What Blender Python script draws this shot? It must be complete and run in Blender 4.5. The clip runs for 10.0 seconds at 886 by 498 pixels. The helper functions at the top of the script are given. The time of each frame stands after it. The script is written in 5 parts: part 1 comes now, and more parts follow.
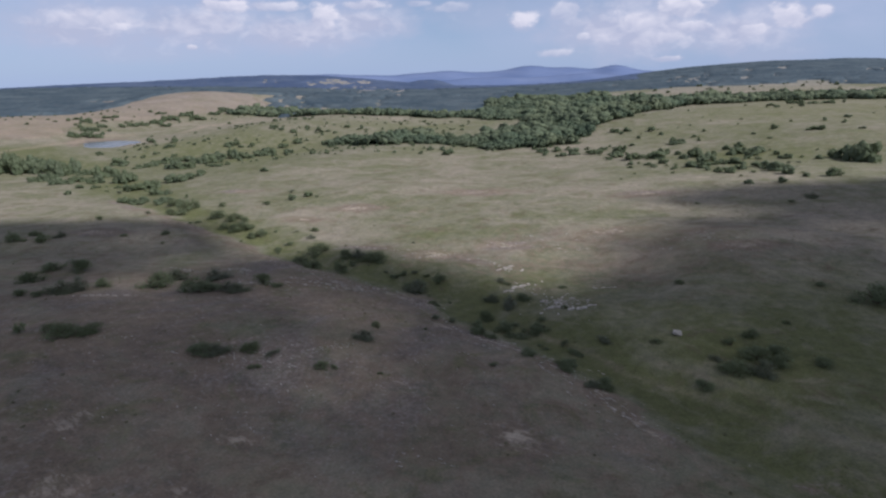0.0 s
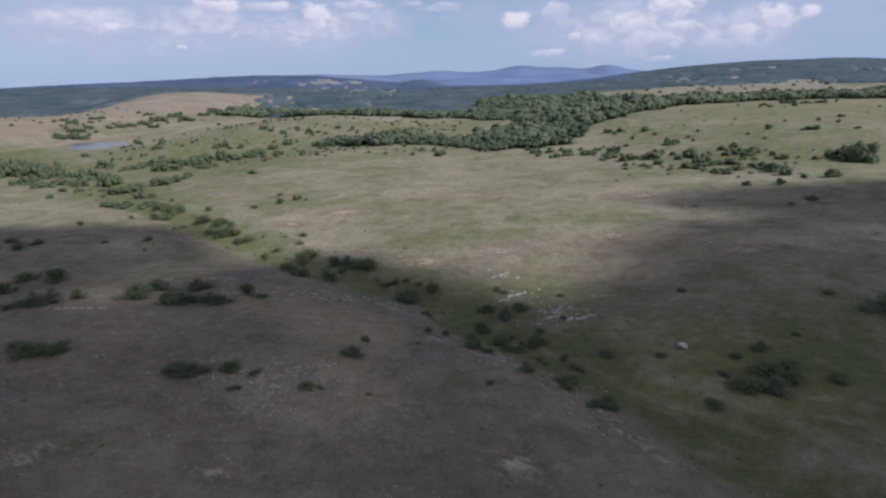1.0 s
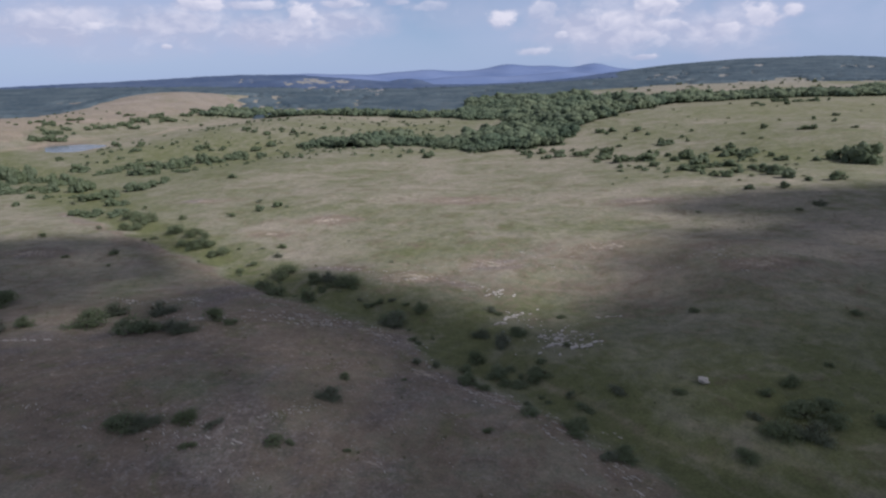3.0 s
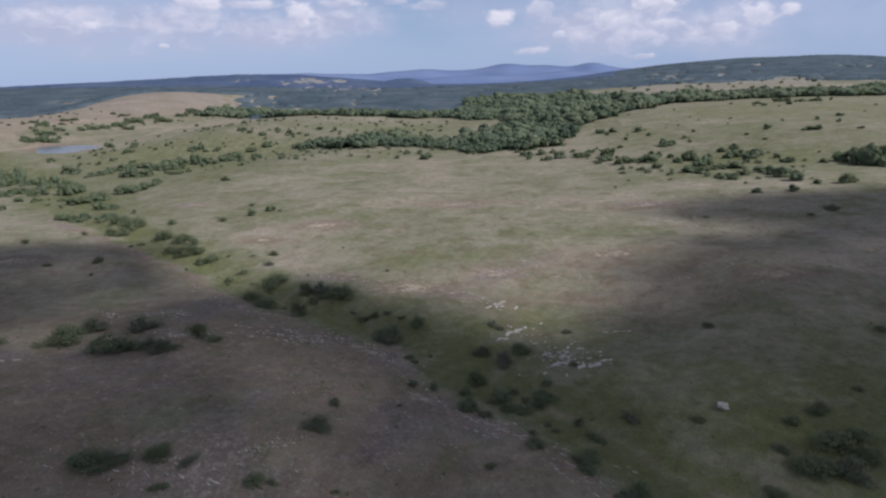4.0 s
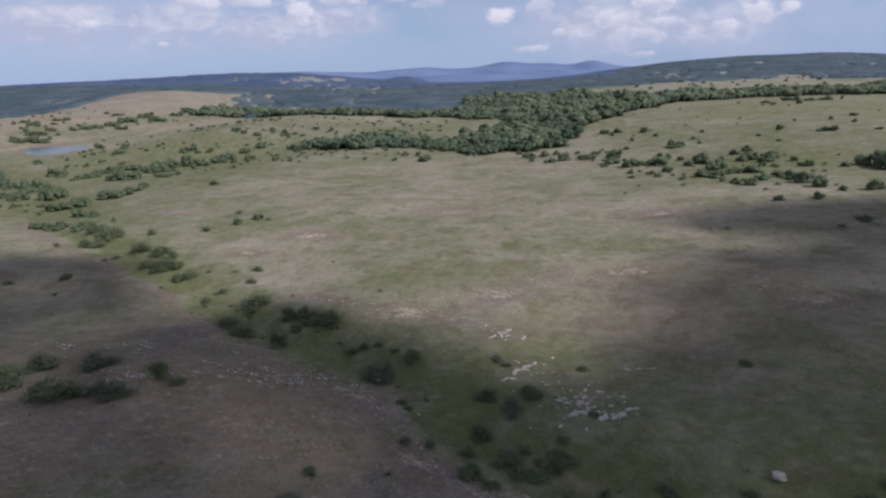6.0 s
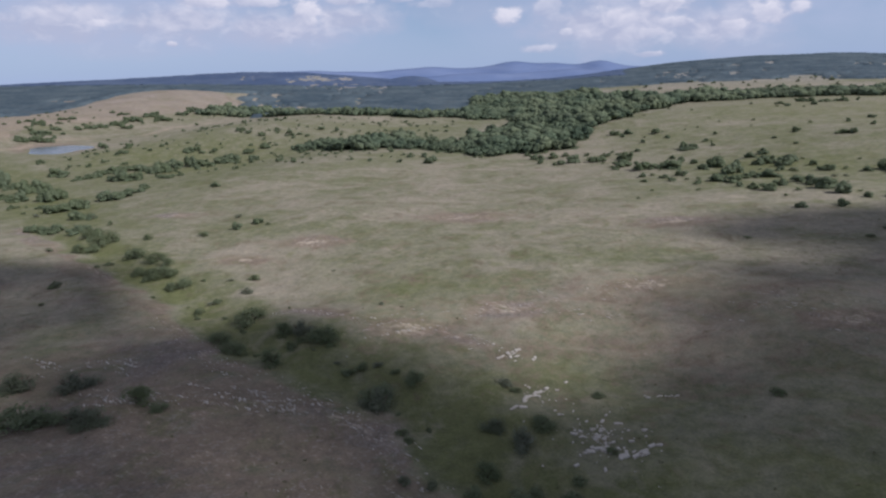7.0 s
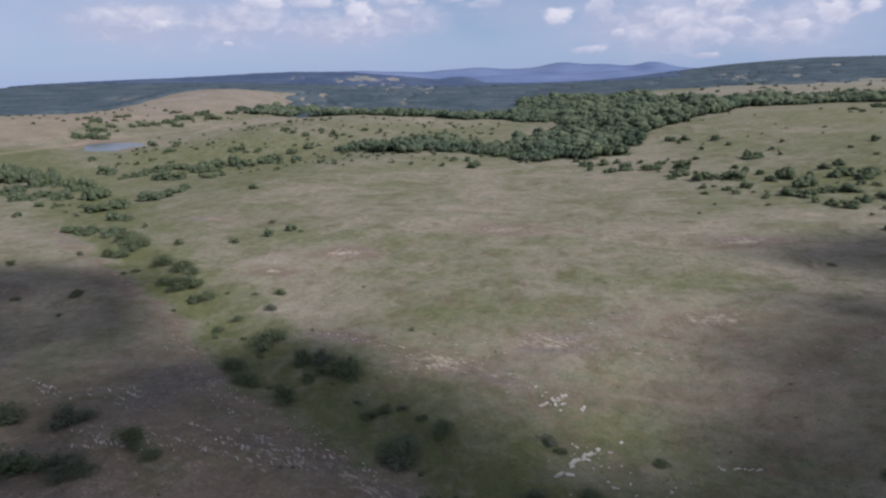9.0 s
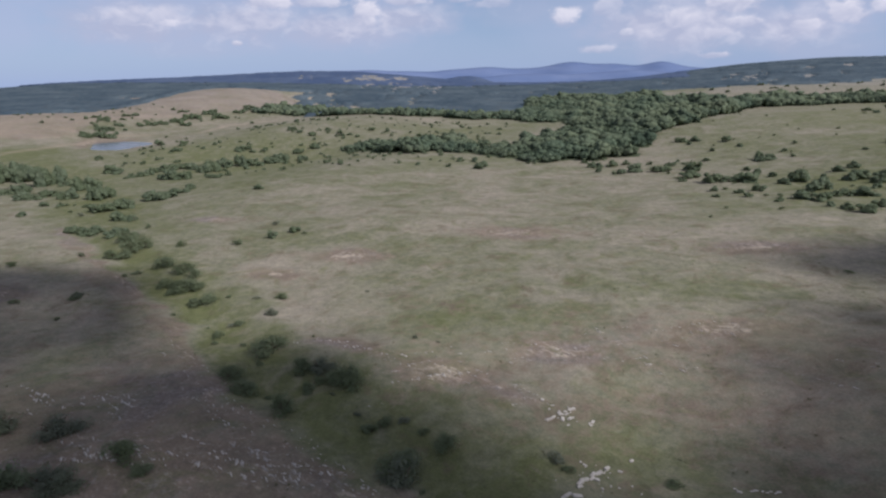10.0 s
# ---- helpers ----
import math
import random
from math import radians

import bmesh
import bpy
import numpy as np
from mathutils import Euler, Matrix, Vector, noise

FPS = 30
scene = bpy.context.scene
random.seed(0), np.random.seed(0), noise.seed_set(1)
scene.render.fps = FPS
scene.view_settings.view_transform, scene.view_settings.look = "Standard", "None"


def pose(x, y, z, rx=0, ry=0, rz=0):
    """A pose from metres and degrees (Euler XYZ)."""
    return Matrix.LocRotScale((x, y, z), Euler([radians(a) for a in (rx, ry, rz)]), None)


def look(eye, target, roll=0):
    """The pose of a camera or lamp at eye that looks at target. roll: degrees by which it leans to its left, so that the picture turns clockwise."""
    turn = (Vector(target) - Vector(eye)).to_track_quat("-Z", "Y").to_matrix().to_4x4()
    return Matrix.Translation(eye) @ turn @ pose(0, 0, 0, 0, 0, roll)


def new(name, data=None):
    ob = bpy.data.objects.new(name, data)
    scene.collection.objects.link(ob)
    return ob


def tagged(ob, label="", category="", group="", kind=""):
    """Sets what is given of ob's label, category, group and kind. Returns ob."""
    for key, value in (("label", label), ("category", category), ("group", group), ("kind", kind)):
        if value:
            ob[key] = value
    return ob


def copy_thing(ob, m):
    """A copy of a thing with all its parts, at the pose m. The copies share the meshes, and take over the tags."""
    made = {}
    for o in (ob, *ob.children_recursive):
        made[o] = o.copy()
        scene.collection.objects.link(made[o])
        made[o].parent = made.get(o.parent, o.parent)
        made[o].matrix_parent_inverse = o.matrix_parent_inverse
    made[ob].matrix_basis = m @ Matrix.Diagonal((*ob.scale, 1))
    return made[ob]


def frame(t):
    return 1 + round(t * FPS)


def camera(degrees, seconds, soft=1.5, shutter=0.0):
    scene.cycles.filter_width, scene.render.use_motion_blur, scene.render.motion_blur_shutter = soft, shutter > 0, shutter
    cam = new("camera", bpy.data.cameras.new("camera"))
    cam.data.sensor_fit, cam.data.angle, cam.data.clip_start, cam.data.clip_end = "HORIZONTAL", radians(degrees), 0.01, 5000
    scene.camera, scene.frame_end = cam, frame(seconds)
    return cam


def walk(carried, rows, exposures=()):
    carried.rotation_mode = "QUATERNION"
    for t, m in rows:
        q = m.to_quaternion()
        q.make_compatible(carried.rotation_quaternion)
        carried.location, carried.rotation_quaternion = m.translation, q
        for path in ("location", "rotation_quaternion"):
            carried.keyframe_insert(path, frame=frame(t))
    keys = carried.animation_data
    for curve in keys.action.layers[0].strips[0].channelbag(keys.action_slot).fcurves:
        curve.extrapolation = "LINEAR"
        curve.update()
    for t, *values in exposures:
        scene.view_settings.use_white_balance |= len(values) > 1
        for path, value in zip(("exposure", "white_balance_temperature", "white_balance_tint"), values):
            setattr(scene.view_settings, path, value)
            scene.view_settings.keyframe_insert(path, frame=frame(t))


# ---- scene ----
cam = camera(75.59, 10.0, soft=2.4)
PATH = [
    (0.0, pose(0.000, 0.000, 39.339, 74.100, 1.100, 8.300)),
    (0.5, pose(-0.362, 2.295, 39.361, 74.094, 1.120, 8.037)),
    (1.0, pose(-0.786, 4.990, 39.434, 74.088, 1.180, 7.498)),
    (1.5, pose(-1.149, 7.490, 39.531, 74.037, 1.195, 6.961)),
    (2.0, pose(-1.505, 10.345, 39.645, 74.017, 1.299, 6.619)),
    (2.5, pose(-1.834, 13.025, 39.717, 73.985, 1.341, 6.441)),
    (4.0, pose(-2.828, 22.090, 40.110, 73.897, 1.396, 6.106)),
    (4.5, pose(-3.116, 25.076, 40.189, 73.857, 1.405, 6.022)),
    (5.0, pose(-3.407, 28.393, 40.320, 73.815, 1.438, 5.968)),
    (5.5, pose(-3.631, 31.575, 40.443, 73.784, 1.464, 6.044)),
    (6.8, pose(-4.379, 40.589, 40.782, 73.665, 1.340, 6.260)),
    (7.0, pose(-4.468, 41.877, 40.844, 73.701, 1.347, 6.746)),
    (7.5, pose(-4.680, 45.127, 40.984, 73.747, 1.178, 9.037)),
    (8.0, pose(-4.898, 48.691, 41.079, 73.831, 1.007, 10.653)),
    (8.5, pose(-5.131, 51.378, 41.165, 73.865, 0.960, 11.014)),
    (9.0, pose(-5.248, 53.720, 41.289, 73.841, 0.963, 11.316)),
    (9.5, pose(-5.397, 55.169, 41.349, 73.838, 0.866, 11.680)),
    (10.0, pose(-5.440, 56.714, 41.477, 73.802, 0.862, 12.066)),
]
walk(cam, PATH, [(0.0, 0.08, 6000, 14), (10.0, 0.03, 6000, 14)])

# ---- world, sun, exposure ----
SUN_AZ, SUN_EL = 112.0, 43.0          # bearing from +y towards +x, height, degrees
SKY_STRENGTH, SUN_STRENGTH = 0.072, 4.2


def link_world():
    world = bpy.data.worlds.new("sky")
    scene.world = world
    world.use_nodes = True
    nt = world.node_tree
    nt.nodes.clear()
    n, l = nt.nodes.new, nt.links.new

    def math_node(op, a, b=None, c=None, clamp=False):
        q = n("ShaderNodeMath")
        q.operation, q.use_clamp = op, clamp
        for i, v in enumerate((a, b, c)):
            if v is None:
                continue
            if isinstance(v, (int, float)):
                q.inputs[i].default_value = v
            else:
                l(v, q.inputs[i])
        return q.outputs[0]

    def mix(fac, a, b):
        q = n("ShaderNodeMix")
        q.data_type = "RGBA"
        for i, v in ((0, fac), (6, a), (7, b)):
            if isinstance(v, (int, float)):
                q.inputs[i].default_value = v
            elif isinstance(v, tuple):
                q.inputs[i].default_value = (*v, 1)
            else:
                l(v, q.inputs[i])
        return q.outputs[2]

    sky = n("ShaderNodeTexSky")
    sky.sky_type, sky.sun_disc = "NISHITA", False
    sky.sun_elevation, sky.sun_rotation = radians(SUN_EL), radians(SUN_AZ)
    sky.air_density, sky.dust_density, sky.ozone_density, sky.altitude = 1.0, 0.6, 1.6, 500
    tc = n("ShaderNodeTexCoord")
    sep = n("ShaderNodeSeparateXYZ")
    l(tc.outputs["Generated"], sep.inputs[0])
    az = math_node("MULTIPLY", math_node("ARCTAN2", sep.outputs[0], sep.outputs[1]), 180 / math.pi)
    el = math_node("MULTIPLY", math_node("ARCSINE", sep.outputs[2]), 180 / math.pi)
    flat = n("ShaderNodeCombineXYZ")
    l(az, flat.inputs[0])
    l(math_node("MULTIPLY", el, 1.7), flat.inputs[1])

    def noise_tex(scale, detail, rough, seed, distort=0.0):
        q = n("ShaderNodeTexNoise")
        q.noise_dimensions = "4D"
        q.inputs["Scale"].default_value, q.inputs["Detail"].default_value = scale, detail
        q.inputs["Roughness"].default_value, q.inputs["W"].default_value = rough, seed
        q.inputs["Distortion"].default_value = distort
        l(flat.outputs[0], q.inputs["Vector"])
        return q.outputs[0]

    billow = noise_tex(0.42, 6, 0.58, 1.3, 0.25)
    wisp = noise_tex(0.13, 5, 0.55, 4.1, 0.4)
    wob = math_node("MULTIPLY", math_node("SUBTRACT", billow, 0.47), 2.5)

    # bearing, height, half width, half height, brightness of each cumulus near the horizon
    west = [
        (-40.7, 5.9, 1.6, 0.81, 0.7), (-37.9, 5.0, 1.0, 0.34, 0.75), (-36.3, 5.2, 1.3, 0.47, 0.95), (-30.8, 3.7, 0.7, 0.32, 1.0), (-27.8, 7.1, 2.5, 0.58, 1.0),
        (-23.4, 7.1, 2.6, 0.5, 0.9), (-19.2, 6.1, 1.6, 1.33, 1.0), (-15.4, 7.3, 2.3, 0.52, 0.9), (-7.6, 7.0, 2.4, 0.53, 0.6), (-10.2, 7.4, 1.3, 0.29, 0.6),
    ]
    east = [
        (-0.8, 5.6, 1.5, 0.88, 1.0), (2.4, 2.8, 2.0, 0.45, 0.75), (4.7, 4.1, 0.7, 0.44, 0.9), (7.9, 4.8, 3.7, 1.68, 0.7), (12.9, 6.0, 3.1, 1.14, 1.0),
        (14.2, 4.6, 2.1, 0.7, 0.95), (18.7, 4.0, 1.4, 0.59, 1.0), (21.4, 4.9, 1.7, 1.13, 1.0), (23.4, 5.2, 1.0, 0.64, 0.9), (12.5, 2.0, 1.6, 0.34, 0.9),
        (10.5, 3.2, 3.7, 1.21, 0.6), (16.6, 2.9, 2.7, 0.84, 0.55), (3.3, 6.2, 1.5, 0.96, 0.7), (12.0, 8.6, 9.0, 1.4, 0.9),
    ]
    # broad grey banks behind them
    banks = [
        (-38.2, 5.4, 6.3, 2.0, 0.95), (-30.1, 5.3, 6.6, 1.9, 0.95), (-21.7, 5.0, 7.4, 1.8, 0.95), (-15.5, 5.8, 5.1, 1.5, 0.9), (-34.6, 3.3, 6.2, 0.89, 0.4),
        (9.4, 4.6, 8.1, 2.7, 1.0), (17.5, 3.9, 4.9, 2.1, 0.95), (19.8, 2.1, 3.9, 0.92, 0.4), (-5.0, 6.2, 4.7, 1.46, 0.3),
    ]
    bright = top = None
    for k, (a, e, wa, we, b) in enumerate(banks + west + east):
        soft = k < len(banks)
        dx = math_node("DIVIDE", math_node("SUBTRACT", az, a), wa)
        dy = math_node("DIVIDE", math_node("SUBTRACT", el, e), we)
        r = math_node("SQRT", math_node("ADD", math_node("MULTIPLY", dx, dx), math_node("MULTIPLY", dy, dy)))
        puff = math_node("MULTIPLY_ADD", wob, 0.55 if soft else 1.0, math_node("SUBTRACT", 1.2 if soft else 1.1, r))
        v = math_node("MULTIPLY", math_node("MULTIPLY", puff, 1.15 if soft else 1.9, clamp=True), b)
        bright = v if bright is None else math_node("MAXIMUM", bright, v)
        lit = math_node("MULTIPLY", math_node("MULTIPLY", v, 0.7 if soft else 1.0), math_node("MULTIPLY_ADD", math_node("ADD", dy, math_node("MULTIPLY", dx, 0.4)), 0.45, 0.55, clamp=True))
        top = lit if top is None else math_node("MAXIMUM", top, lit)
    # thin grey sheets between the cumuli, thinning out towards the horizon
    sheet = math_node("MULTIPLY_ADD", wisp, 3.6, -0.85, clamp=True)
    low = math_node("MULTIPLY_ADD", el, 0.4, -0.6, clamp=True)
    high = math_node("MAXIMUM", math_node("MULTIPLY_ADD", el, -0.06, 1.6, clamp=True), 0.6)
    sheet = math_node("MULTIPLY", sheet, math_node("MULTIPLY", low, high))
    gap = math_node("SUBTRACT", 1.0, math_node("MULTIPLY_ADD", math_node("ABSOLUTE", math_node("ADD", az, 7.5)), -0.07, 0.8, clamp=True))
    sheet = math_node("MULTIPLY", sheet, gap)

    base = n("ShaderNodeVectorMath")
    base.operation = "SCALE"
    l(sky.outputs[0], base.inputs[0])
    base.inputs[3].default_value = SKY_STRENGTH
    # summer haze thickens towards the horizon
    haze = math_node("POWER", 2.718, math_node("MULTIPLY", math_node("ABSOLUTE", el), -0.11))
    col = mix(math_node("MULTIPLY", haze, HAZE), base.outputs[0], HAZE_COLOUR)
    col = mix(math_node("MULTIPLY", sheet, 0.6), col, SHEET_COLOUR)
    lump = mix(math_node("MULTIPLY_ADD", noise_tex(0.55, 5, 0.55, 7.7, 0.5), 2.2, math_node("MULTIPLY_ADD", top, 1.3, -1.32), clamp=True), CLOUD_SHADE, CLOUD_LIT)
    col = mix(math_node("MULTIPLY", bright, 0.92), col, lump)
    # sky out of view is whitened here, added to make the fill light less blue
    veil = math_node("MULTIPLY", math_node("MULTIPLY_ADD", el, 0.05, -0.7, clamp=True), FILL_VEIL)
    col = mix(veil, col, FILL_VEIL_COLOUR)
    bg = n("ShaderNodeBackground")
    l(col, bg.inputs[0])
    out = n("ShaderNodeOutputWorld")
    l(bg.outputs[0], out.inputs[0])


FILL_VEIL, FILL_VEIL_COLOUR = 0.5, (0.362, 0.345, 0.338)
HAZE, HAZE_COLOUR = 0.85, (0.325, 0.425, 0.655)
SHEET_COLOUR, CLOUD_SHADE, CLOUD_LIT = (0.45, 0.49, 0.63), (0.455, 0.475, 0.585), (0.76, 0.73, 0.77)
link_world()

sun_dir = Vector((math.sin(radians(SUN_AZ)) * math.cos(radians(SUN_EL)), math.cos(radians(SUN_AZ)) * math.cos(radians(SUN_EL)), math.sin(radians(SUN_EL))))
sun_data = bpy.data.lights.new("sun", "SUN")
sun_data.energy, sun_data.angle, sun_data.color = SUN_STRENGTH, radians(0.9), (1.0, 0.955, 0.90)
sun = new("sun", sun_data)
sun.matrix_world = look(sun_dir * 900, (0, 0, 0))

# ---- materials ----
class Nodes:
    """Short hand for building one node material."""

    def __init__(self, name):
        self.mat = bpy.data.materials.new(name)
        self.mat.use_nodes = True
        self.nt = self.mat.node_tree
        self.bsdf = self.nt.nodes["Principled BSDF"]
        self.pos = self.nt.nodes.new("ShaderNodeNewGeometry").outputs["Position"]

    def put(self, socket, v):
        if isinstance(v, (int, float)):
            socket.default_value = v
        elif isinstance(v, tuple):
            socket.default_value = (*v, 1) if len(socket.default_value) == 4 else v
        else:
            self.nt.links.new(v, socket)

    def math(self, op, a, b=0.0, c=0.0, clamp=False):
        q = self.nt.nodes.new("ShaderNodeMath")
        q.operation, q.use_clamp = op, clamp
        for i, v in enumerate((a, b, c)):
            self.put(q.inputs[i], v)
        return q.outputs[0]

    def mix(self, fac, a, b, blend="MIX"):
        q = self.nt.nodes.new("ShaderNodeMix")
        q.data_type, q.blend_type = "RGBA", blend
        self.put(q.inputs[0], fac), self.put(q.inputs[6], a), self.put(q.inputs[7], b)
        return q.outputs[2]

    def noise(self, scale, detail=3.0, rough=0.55, vector=None, distort=0.0):
        q = self.nt.nodes.new("ShaderNodeTexNoise")
        q.inputs["Scale"].default_value, q.inputs["Detail"].default_value = scale, detail
        q.inputs["Roughness"].default_value, q.inputs["Distortion"].default_value = rough, distort
        self.nt.links.new(vector or self.pos, q.inputs["Vector"])
        return q.outputs[0]

    def band(self, v, lo, hi):
        """0 below lo, 1 above hi."""
        return self.math("DIVIDE", self.math("SUBTRACT", v, lo), hi - lo, clamp=True)

    def attr(self, name):
        q = self.nt.nodes.new("ShaderNodeAttribute")
        q.attribute_name = name
        return q.outputs

    def bump(self, height, strength, distance):
        q = self.nt.nodes.new("ShaderNodeBump")
        q.inputs["Strength"].default_value, q.inputs["Distance"].default_value = strength, distance
        self.nt.links.new(height, q.inputs["Height"])
        self.nt.links.new(q.outputs[0], self.bsdf.inputs["Normal"])

    def done(self, colour, rough=0.9, spec=0.2):
        self.put(self.bsdf.inputs["Base Color"], colour)
        self.put(self.bsdf.inputs["Roughness"], rough)
        self.bsdf.inputs["Specular IOR Level"].default_value = spec
        return self.mat


def ground_material():
    m = Nodes("dry_grassland")
    cover_all = m.attr("cover")
    cover = cover_all["Color"]
    sep = m.nt.nodes.new("ShaderNodeSeparateColor")
    m.nt.links.new(cover, sep.inputs[0])
    lush, bare, wood = sep.outputs[0], sep.outputs[1], sep.outputs[2]
    big, mid = m.noise(0.011, 4, 0.6, distort=0.6), m.noise(0.06, 5, 0.62, distort=0.8)
    fine, grain = m.noise(0.55, 5, 0.65), m.noise(3.2, 4, 0.7)
    patch = m.noise(0.18, 5, 0.68, distort=0.5)
    straw, olive, green = (0.258, 0.228, 0.180), (0.177, 0.173, 0.118), (0.121, 0.130, 0.060)
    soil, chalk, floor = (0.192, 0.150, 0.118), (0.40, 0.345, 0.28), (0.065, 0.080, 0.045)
    lie = m.nt.nodes.new("ShaderNodeMapping")
    lie.inputs["Rotation"].default_value, lie.inputs["Scale"].default_value = (0, 0, radians(38)), (0.045, 0.16, 0.1)
    m.nt.links.new(m.pos, lie.inputs["Vector"])
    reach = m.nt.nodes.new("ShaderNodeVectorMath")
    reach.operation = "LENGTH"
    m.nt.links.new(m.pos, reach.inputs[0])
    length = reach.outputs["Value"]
    streak = m.noise(1.0, 5, 0.62, lie.outputs[0], 0.4)
    g = m.math("ADD", m.math("MULTIPLY_ADD", big, 2.4, -1.1), m.math("MULTIPLY_ADD", mid, 1.8, -0.9))
    g = m.math("ADD", g, m.math("ADD", m.math("MULTIPLY", lush, 1.15), m.math("MULTIPLY_ADD", streak, 0.7, -0.3)))
    col = m.mix(m.band(g, -0.25, 0.45), straw, olive)
    col = m.mix(m.band(m.math("ADD", g, m.math("MULTIPLY_ADD", patch, 3.0, -1.5)), 0.2, 1.2), col, green)
    # bare reddish earth and broken limestone where the turf is thin
    b = m.math("ADD", bare, m.math("ADD", m.math("MULTIPLY_ADD", streak, 0.8, -0.43), m.math("ADD", m.math("MULTIPLY_ADD", patch, 1.6, -0.8), m.math("MULTIPLY_ADD", fine, 0.9, -0.45))))
    b = m.math("SUBTRACT", b, m.math("MULTIPLY", lush, 0.35))
    col = m.mix(m.math("MULTIPLY", m.band(b, 0.02, 0.5), 0.9), col, soil)
    heath = m.band(m.math("ADD", m.math("MULTIPLY", patch, 0.6), m.math("MULTIPLY", fine, 0.4)), 0.54, 0.66)
    col = m.mix(m.math("MULTIPLY", heath, 0.75), col, (0.098, 0.082, 0.058))
    # mossy and straw-pale spots a few metres wide
    moss = m.noise(0.13, 5, 0.66, distort=1.2)
    col = m.mix(m.math("MULTIPLY", m.band(moss, 0.54, 0.66), 0.5), col, green)
    col = m.mix(m.math("MULTIPLY", m.band(moss, 0.45, 0.33), 0.35), col, straw)
    stony = m.math("ADD", m.math("MULTIPLY", bare, 0.5), m.math("ADD", m.math("MULTIPLY_ADD", fine, 0.9, -0.45), m.math("MULTIPLY_ADD", patch, 0.7, -0.35)))
    col = m.mix(m.math("MULTIPLY", m.band(stony, 0.47, 0.65), 0.7), col, chalk)
    # broad patches of grey stony soil, red soil and olive turf
    field = m.noise(0.05, 4, 0.6, distort=0.8)
    thin = m.band(bare, 0.15, 0.5)
    col = m.mix(m.math("MULTIPLY", m.math("MULTIPLY", m.band(field, 0.52, 0.62), thin), 0.45), col, (0.150, 0.132, 0.132))
    col = m.mix(m.math("MULTIPLY", m.math("MULTIPLY", m.band(field, 0.46, 0.36), thin), 0.5), col, (0.176, 0.160, 0.104))
    speck = m.band(m.math("ADD", m.math("MULTIPLY", m.noise(1.5, 3, 0.6), 0.7), m.math("MULTIPLY", field, 0.3)), 0.545, 0.60)
    col = m.mix(m.math("MULTIPLY", m.math("MULTIPLY", speck, thin), 0.4), col, (0.31, 0.275, 0.25))
    # ledges of bedrock lie along the slope
    bed = m.nt.nodes.new("ShaderNodeMapping")
    bed.vector_type = "TEXTURE"
    bed.inputs["Rotation"].default_value, bed.inputs["Scale"].default_value = (0, 0, radians(-31)), (2.0, 0.6, 1.0)
    m.nt.links.new(m.pos, bed.inputs["Vector"])
    ledge = m.math("ADD", m.math("MULTIPLY", bare, 0.55), m.math("ADD", m.math("MULTIPLY_ADD", m.noise(1.0, 4, 0.6, bed.outputs[0]), 0.9, -0.5), m.math("MULTIPLY_ADD", fine, 0.5, -0.2)))
    col = m.mix(m.math("MULTIPLY", m.band(ledge, 0.42, 0.56), 0.5), col, chalk)
    # distance haze put into the colour: far clearings and wood floor turn bluish grey
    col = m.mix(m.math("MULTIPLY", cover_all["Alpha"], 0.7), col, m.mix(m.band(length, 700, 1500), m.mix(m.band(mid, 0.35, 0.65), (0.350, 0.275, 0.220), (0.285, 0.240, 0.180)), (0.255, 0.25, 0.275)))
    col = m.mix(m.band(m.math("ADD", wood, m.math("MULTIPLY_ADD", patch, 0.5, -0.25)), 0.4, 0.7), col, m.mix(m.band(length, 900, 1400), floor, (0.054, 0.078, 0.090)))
    # tufts and blades
    tuft = m.band(m.math("ADD", m.math("MULTIPLY", fine, 0.5), m.math("MULTIPLY", grain, 0.5)), 0.40, 0.62)
    col = m.mix(0.65, col, m.mix(tuft, (0.30, 0.31, 0.30), (0.70, 0.68, 0.65)), "OVERLAY")
    m.bump(m.math("ADD", m.math("MULTIPLY", grain, 0.12), m.math("MULTIPLY", fine, 0.5)), 0.6, 0.6)
    return m.done(col, 0.95, 0.1)


def leaf_material(name, dark, light, tip, transmit=0.18):
    m = Nodes(name)
    info = m.nt.nodes.new("ShaderNodeObjectInfo")
    geo = m.nt.nodes.new("ShaderNodeNewGeometry")
    isl = geo.outputs["Random Per Island"]
    col = m.mix(isl, dark, light)
    col = m.mix(m.math("MULTIPLY", m.band(isl, 0.8, 1.0), 0.6), col, tip)
    col = m.mix(m.math("MULTIPLY", info.outputs["Random"], 0.5), col, (0.15, 0.185, 0.09))
    clump = m.noise(0.9, 3)
    col = m.mix(m.math("MULTIPLY_ADD", clump, 1.2, -0.2, clamp=True), m.mix(0.12, col, (0.06, 0.08, 0.036)), col)
    twig = m.noise(3.5, 3, 0.7)
    col = m.mix(m.band(twig, 0.36, 0.62), m.mix(0.25, col, (0.05, 0.062, 0.034)), col)
    # light shines through the thin leaves
    glow, both = m.nt.nodes.new("ShaderNodeBsdfTranslucent"), m.nt.nodes.new("ShaderNodeMixShader")
    m.put(glow.inputs[0], m.mix(0.5, col, (0.16, 0.19, 0.06)))
    both.inputs[0].default_value = transmit
    m.nt.links.new(m.bsdf.outputs[0], both.inputs[1])
    m.nt.links.new(glow.outputs[0], both.inputs[2])
    m.nt.links.new(both.outputs[0], m.nt.nodes["Material Output"].inputs[0])
    return m.done(col, 0.7, 0.25)


